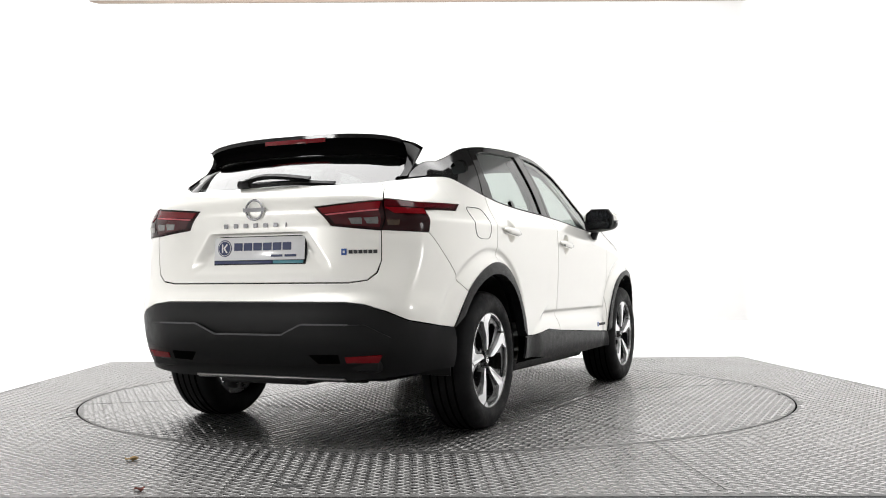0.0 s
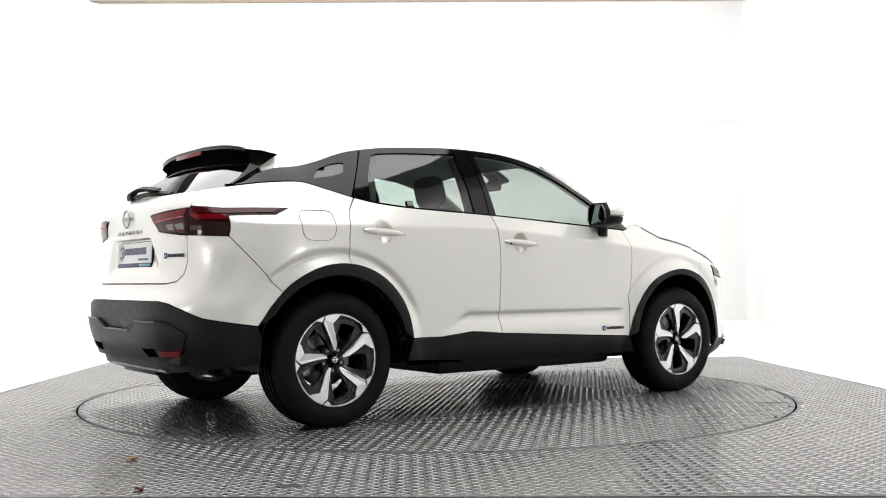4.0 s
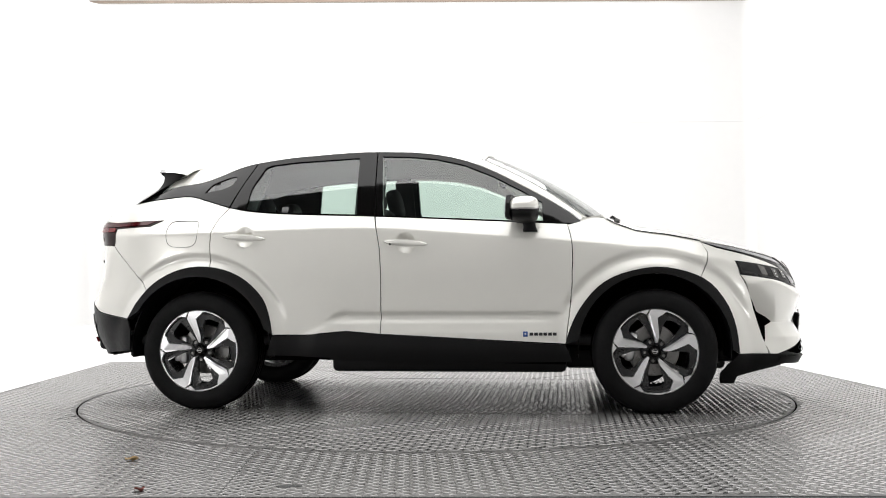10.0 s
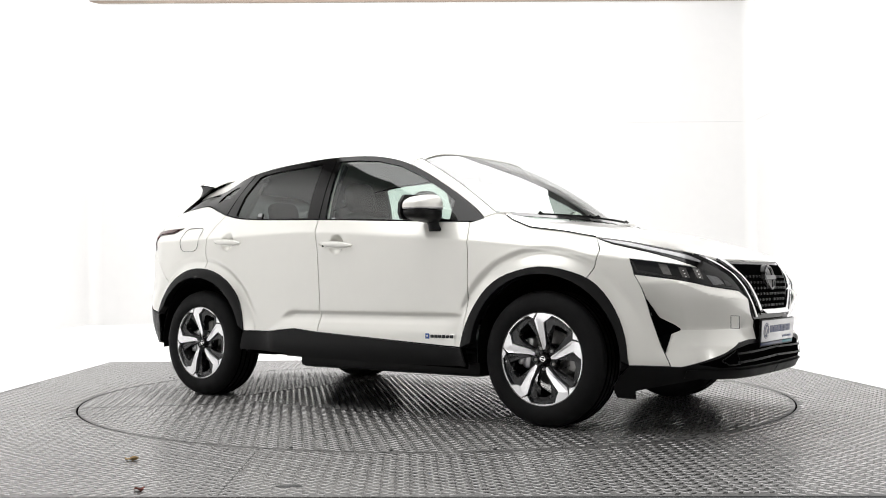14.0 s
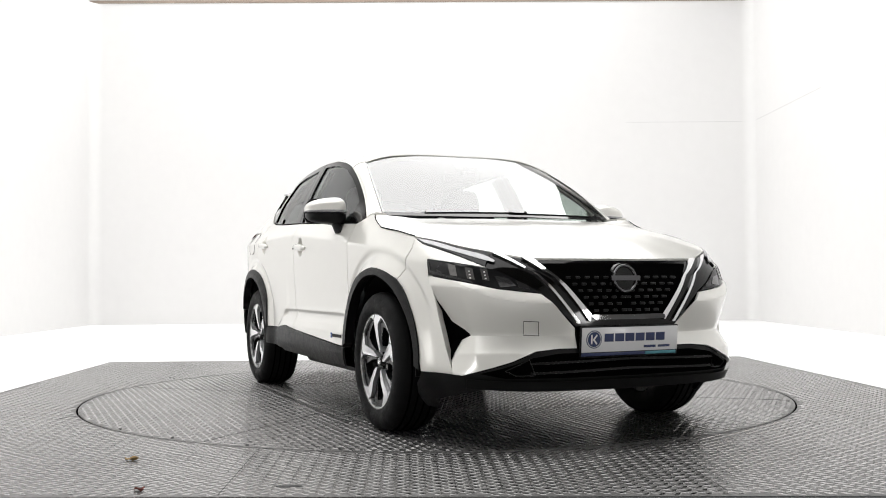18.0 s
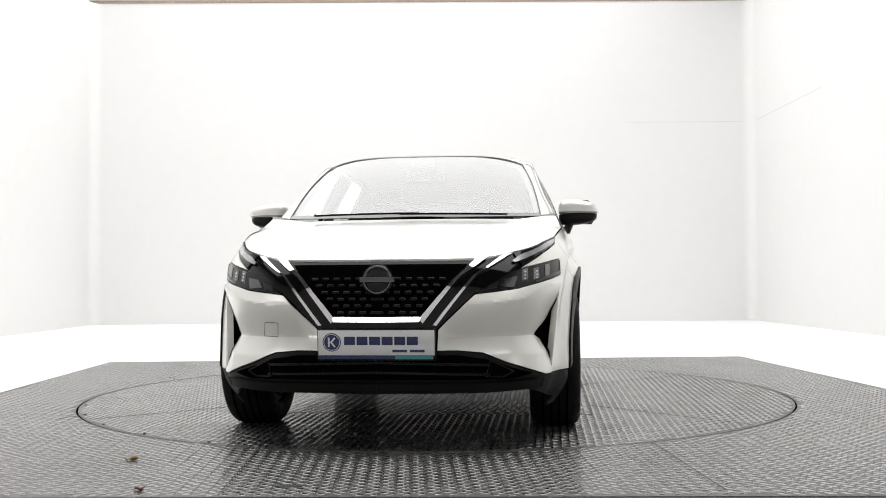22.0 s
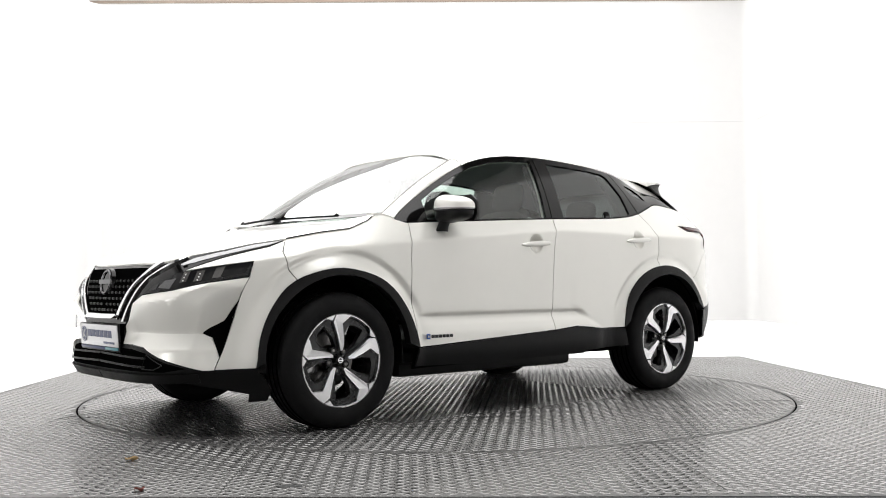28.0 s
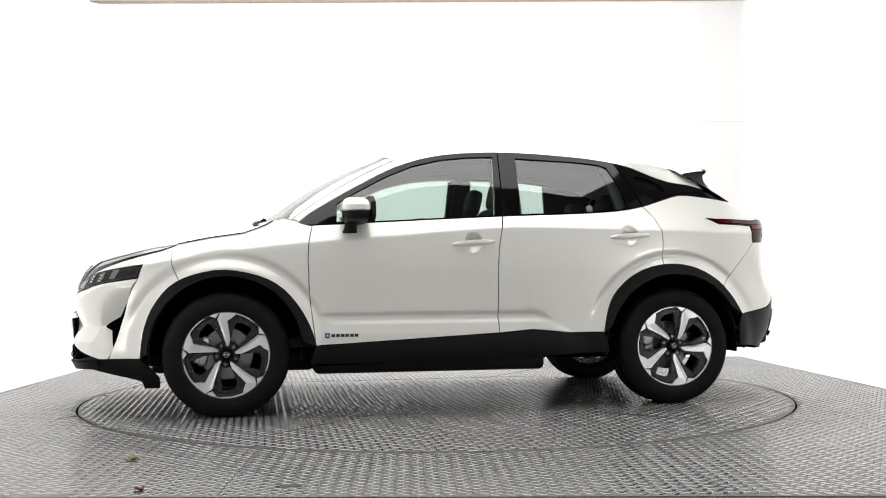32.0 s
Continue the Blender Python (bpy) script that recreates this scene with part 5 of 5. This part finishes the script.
for a, b in zip(tow, tow[1:]):
    ribbon("tow_cover_joint", [a, b], 0.0025, SEAM, car, out=0.0006, side=-1)

# Joint between bonnet and fender.
ribbon("bonnet_joint", S((1.075, 1.102), (1.118, 1.077), (1.235, 1.032), (1.42, 1.006), (1.599, 0.971)), 0.006, SEAM, car, out=0.003, both=True)

# Fuel flap on the right flank.
flap = S(*rounded([(-1.50, 1.121), (-1.43, 1.122), (-1.365, 1.120), (-1.343, 1.105), (-1.339, 1.03), (-1.352, 0.985), (-1.385, 0.966), (-1.44, 0.963), (-1.495, 0.968), (-1.524, 0.990), (-1.534, 1.04), (-1.530, 1.10), (-1.50, 1.121)], 3))
for a, b in zip(flap, flap[1:]):
    ribbon("fuel_flap_joint", [a, b], 0.0018, SEAM, car, out=0.0006, side=-1)

# Door handles.
for hx, hz in HANDLES:
    for s in (1, -1):
        y0 = half_width(hx, hz)
        rows = []
        for i in range(13):
            t = i / 12
            x = hx + 0.127 * (1 - 2 * t)
            taper = (1 - abs(2 * t - 1) ** 4) * 0.013 + 0.004
            bow = 0.018 * (1 - (2 * t - 1) ** 4) + 0.004
            z = hz - 0.008 * (1 - 2 * t)
            y = half_width(x, z) + bow
            rows.append([Vector((x, s * (y + b), z + a)) for a, b in ((taper, -0.010), (taper * 0.9, 0.0), (taper * 0.3, 0.005), (-taper * 0.5, 0.004), (-taper, -0.003), (-taper, -0.012))])
        lofted("door_handle", rows, PAINT, car, "white pull handle", thick=0.004)

bm = bmesh.new()
bmesh.ops.create_cone(bm, cap_ends=True, segments=12, radius1=0.006, radius2=0.005, depth=0.006)
bmesh.ops.rotate(bm, cent=(0, 0, 0), matrix=Matrix.Rotation(radians(90), 3, "X"), verts=bm.verts)
part("handle_button", bm, PIANO, car, m=pose(-0.080 - 0.090, -half_width(-0.170, 0.966) - 0.0215, 0.9675))

# Door mirrors.
def blob(c, r, e1=0.6, e2=0.6, n=24, m=16, z0=-1.0, z1=1.0):
    """A rounded box: centre, half sizes, roundness; z0 to z1 is the share of its height kept."""
    def pw(v, e):
        return math.copysign(abs(v) ** e, v)
    verts, faces = [], []
    a0, a1 = math.asin(z0), math.asin(z1)
    for j in range(m + 1):
        a = a0 + (a1 - a0) * j / m
        for i in range(n):
            b = 2 * math.pi * i / n
            verts.append((c[0] + r[0] * pw(math.cos(a), e1) * pw(math.cos(b), e2), c[1] + r[1] * pw(math.cos(a), e1) * pw(math.sin(b), e2), c[2] + r[2] * pw(math.sin(a), e1)))
    for j in range(m):
        for i in range(n):
            k = (i + 1) % n
            faces.append((j * n + i, j * n + k, (j + 1) * n + k, (j + 1) * n + i))
    faces.append(tuple(range(n))[::-1])
    faces.append(tuple(m * n + i for i in range(n)))
    return verts, faces


for s in (1, -1):
    mir = empty_part("door_mirror", car)
    v, f = blob((0.606, 0.947, 1.166), (0.084, 0.118, 0.082), 0.72, 0.66, z0=-0.02, z1=1.0)
    def shape(p):
        x, y, z = p
        k = (y - 0.84) / 0.21
        return (x - 0.012 * max(k, 0) ** 2 + 0.006, s * y, z - 0.028 * k * (z - 1.152) / 0.09)
    v = [shape(p) for p in v]
    put("mirror_cap", mesh_of("mirror_cap", v, f if s > 0 else [tuple(reversed(q)) for q in f], angle=50), PAINT, mir, "white mirror cap")
    v, f = blob((0.604, 0.944, 1.152), (0.080, 0.114, 0.080), 0.55, 0.66, z0=-1.0, z1=-0.02)
    v = [shape(p) for p in v]
    put("mirror_housing", mesh_of("mirror_housing", v, f if s > 0 else [tuple(reversed(q)) for q in f], angle=50), PLASTIC, mir, "black lower mirror housing")
    v, f = blob((0.607, 0.946, 1.157), (0.0835, 0.1165, 0.010), 0.3, 0.66)
    v = [shape(p) for p in v]
    put("mirror_band", mesh_of("mirror_band", v, f if s > 0 else [tuple(reversed(q)) for q in f], angle=50), FROST, mir, "satin silver lamp band")
    g = [(-0.066, -0.044), (0.060, -0.048), (0.080, -0.02), (0.074, 0.030), (0.042, 0.052), (-0.05, 0.050), (-0.076, 0.02), (-0.080, -0.02)]
    v, f = prism(g, 0.004, -0.003, 0.03)
    put("mirror_glass", mesh_of("mirror_glass", v, f, smooth=False), MIRROR, mir, m=pose(0.5190, s * 0.948, 1.160, 0, 0, 90 + s * 8) @ Matrix.Diagonal((1.08, 1.0, 1.28, 1.0)))
    v, f = prism([(a * 1.14, b * 1.14) for a, b in g], 0.000, -0.03, 0.03)
    put("mirror_bezel", mesh_of("mirror_bezel", v, f, smooth=False), PLASTIC, mir, m=pose(0.5215, s * 0.948, 1.160, 0, 0, 90 + s * 8) @ Matrix.Diagonal((1.14, 0.8, 1.30, 1.0)))
    rows = []
    for t in (0, 0.35, 0.7, 1.0):
        p = lerp((0.640, 0.870, 1.030), (0.630, 0.905, 1.115), t)
        wx = 0.046 - 0.012 * math.sin(math.pi * t)
        rows.append([p + Vector((wx * math.cos(a), 0.026 * math.sin(a), 0)) for a in [2 * math.pi * k / 12 for k in range(13)]])
    rows = [[Vector((p.x, s * p.y, p.z)) for p in r] for r in rows]
    lofted("mirror_stalk", rows if s > 0 else [r[::-1] for r in rows], PLASTIC, mir, thick=0.002)

# Windscreen wipers in the cowl.
for y0, y1, dz in ((0.54, -0.05, -0.006), (0.05, -0.54, -0.002)):
    pts = [(1.075 + 0.10 * (1 - (abs(y) / 0.75) ** 2), y, 1.116 + 0.010 * (1 - (abs(y) / 0.75) ** 2) + dz) for y in [y0 + (y1 - y0) * i / 8 for i in range(9)]]
    lofted("windscreen_wiper", [[Vector(p) + Vector((-0.010, 0, 0.000)), Vector(p) + Vector((0, 0, 0.009)), Vector(p) + Vector((0.012, 0, -0.002))] for p in pts], PLASTIC, car)

# ---- cabin ----
lofted("headliner", [[p + Vector((0, -p.y * 0.05, -0.035)) for p in r] for r in roof_rows], HEADLINER, car, thick=-0.006)
for s in (1, -1):
    lofted("pillar_lining", [[Vector((p.x - 0.03, s * (p.y - 0.035), p.z - 0.02)) for p in r] for r in pillar], LINING, car, thick=0.004)


side_pane("frame_lining", with_hole(ccw(frame_f), ccw(glass_f)[::-1]), LINING, car, out=-0.030, thick=0.008)
side_pane("pillar_lining", [(-0.23, 1.12), (-0.23, 1.50), (-0.40, 1.50), (-0.40, 1.12)], TRIM_IN, car, out=-0.035, thick=0.03)
side_pane("pillar_lining", [(-1.02, 1.17), (-0.95, 1.47), (-1.35, 1.42), (-1.26, 1.20)], TRIM_IN, car, out=-0.035, thick=0.03)


def seat(x, y, width, rear=False):
    st = empty_part("rear_seat" if rear else "front_seat", car)
    zc = 0.60
    v, f = blob((x + 0.25, y, zc), (0.26, width / 2, 0.11), 0.45, 0.45)
    put("cushion", mesh_of("cushion", v, f, angle=60), SEAT, st)
    v, f = blob((0, 0, 0.27), (0.075, width / 2, 0.31), 0.5, 0.55)
    put("backrest", mesh_of("backrest", v, f, angle=60), SEAT, st, m=pose(x, y, zc + 0.04, 0, -20 if rear else -14, 0))
    for hy in ((-width * 0.28, width * 0.28) if rear else (0.0,)):
        v, f = blob((0, 0, 0), (0.05, 0.125, 0.085 if rear else 0.10), 0.55, 0.6)
        put("headrest", mesh_of("headrest", v, f, angle=60), SEAT, st, m=pose(x - (0.235 if rear else 0.175), y + hy, 1.225 if rear else 1.30, 0, -14, 0))
        for py in (-0.05, 0.05):
            part("headrest_post", box_bm(0.012, 0.012, 0.14, bevel=0.004), TRIM_IN, st, m=pose(x - (0.215 if rear else 0.155), y + hy + py, 1.17 if rear else 1.22, 0, -14, 0))
    return st


seat(-0.18, 0.37, 0.50)
seat(-0.18, -0.37, 0.50)
seat(-0.86, 0.0, 1.22, True)
part("cabin_floor", box_bm(2.9, 1.45, 0.06, bevel=0.02), TRIM_IN, car, m=pose(-0.35, 0, 0.40))
rows = []
for y in [-0.74 + 1.48 * i / 16 for i in range(17)]:
    k = 1 - (abs(y) / 0.74) ** 3
    rows.append([Vector((0.98 + 0.16 * k, y, 1.085)), Vector((0.85, y, 1.100)), Vector((0.66, y, 1.085)), Vector((0.60, y, 1.03)), Vector((0.62, y, 0.85)), Vector((0.72, y, 0.60))])
lofted("dashboard", rows, TRIM_IN, car, thick=-0.02)
part("display_screen", box_bm(0.015, 0.27, 0.15, bevel=0.006), PIANO, car, m=pose(0.63, 0.0, 1.08, 0, -12, 0))
wheel_st = empty_part("steering_wheel", car)
v, f = lathe([(0.014 * math.cos(a), 0.18 + 0.014 * math.sin(a)) for a in [2 * math.pi * i / 10 for i in range(10)]], 36, closed=True)
put("wheel_ring", mesh_of("wheel_ring", v, f), TRIM_IN, wheel_st, m=pose(0.42, -0.37, 1.00, -62, 0, 90))
part("wheel_boss", box_bm(0.30, 0.05, 0.09, bevel=0.02), TRIM_IN, wheel_st, m=pose(0.43, -0.37, 0.99, -62, 0, 90))
part("steering_column", box_bm(0.25, 0.07, 0.07, bevel=0.02), TRIM_IN, wheel_st, m=pose(0.55, -0.37, 0.95, 0, 22, 0))
glass_m = empty_part("interior_mirror", car)
part("mirror_shell", box_bm(0.03, 0.24, 0.065, bevel=0.012), TRIM_IN, glass_m, m=pose(0.43, 0.0, 1.405, 0, 8, 0))
part("mirror_mount", box_bm(0.05, 0.03, 0.09, bevel=0.01), TRIM_IN, glass_m, m=pose(0.46, 0.0, 1.455, 0, 35, 0))
part("sensor_housing", box_bm(0.13, 0.16, 0.03, bevel=0.012), TRIM_IN, car, m=pose(0.49, 0.0, 1.475, 0, 31, 0))
part("cargo_cover", box_bm(0.75, 1.15, 0.03, bevel=0.01), TRIM_IN, car, m=pose(-1.50, 0, 1.08))

# ---- leaves and specks on the deck ----
def dry_leaf(at, turn, size, material, label):
    rows = []
    for i in range(9):
        t = i / 8
        w = size * 0.42 * math.sin(math.pi * t) ** 0.8 * (1 + 0.25 * math.sin(9 * t))
        lift = 0.25 * size * (t - 0.5) ** 2
        rows.append([Vector((size * (t - 0.5), w * k, 0.003 + lift + 0.16 * size * abs(k) ** 1.5 + 0.004 * math.sin(7 * t + 3 * k))) for k in (-1, -0.5, 0, 0.5, 1)])
    leaf = lofted("dry_leaf", rows, material, None, thick=0.001)[0]
    leaf.matrix_basis = pose(*at, 0, 0, turn)
    return tagged(leaf, label, "leaf")


dry_leaf((-1.297, -2.413, 0.001), 20, 0.055, LEAF_TAN, "small curled tan dry leaf on the deck")
dry_leaf((-1.081, -3.026, 0.001), -30, 0.045, LEAF_RED, "small curled reddish dry leaf on the deck")


# ---- movement ----
CAR_AT = Vector((0.020, -0.020, 0.0))


def motions():
    rows, disc_rows = [], []
    for t, a in TURN:
        m = pose(0, 0, 0, 0, 0, a)
        rows.append((t, m @ Matrix.Translation(CAR_AT)))
        disc_rows.append((t, m))
    walk(car, rows)
    walk(disc, disc_rows)


motions()
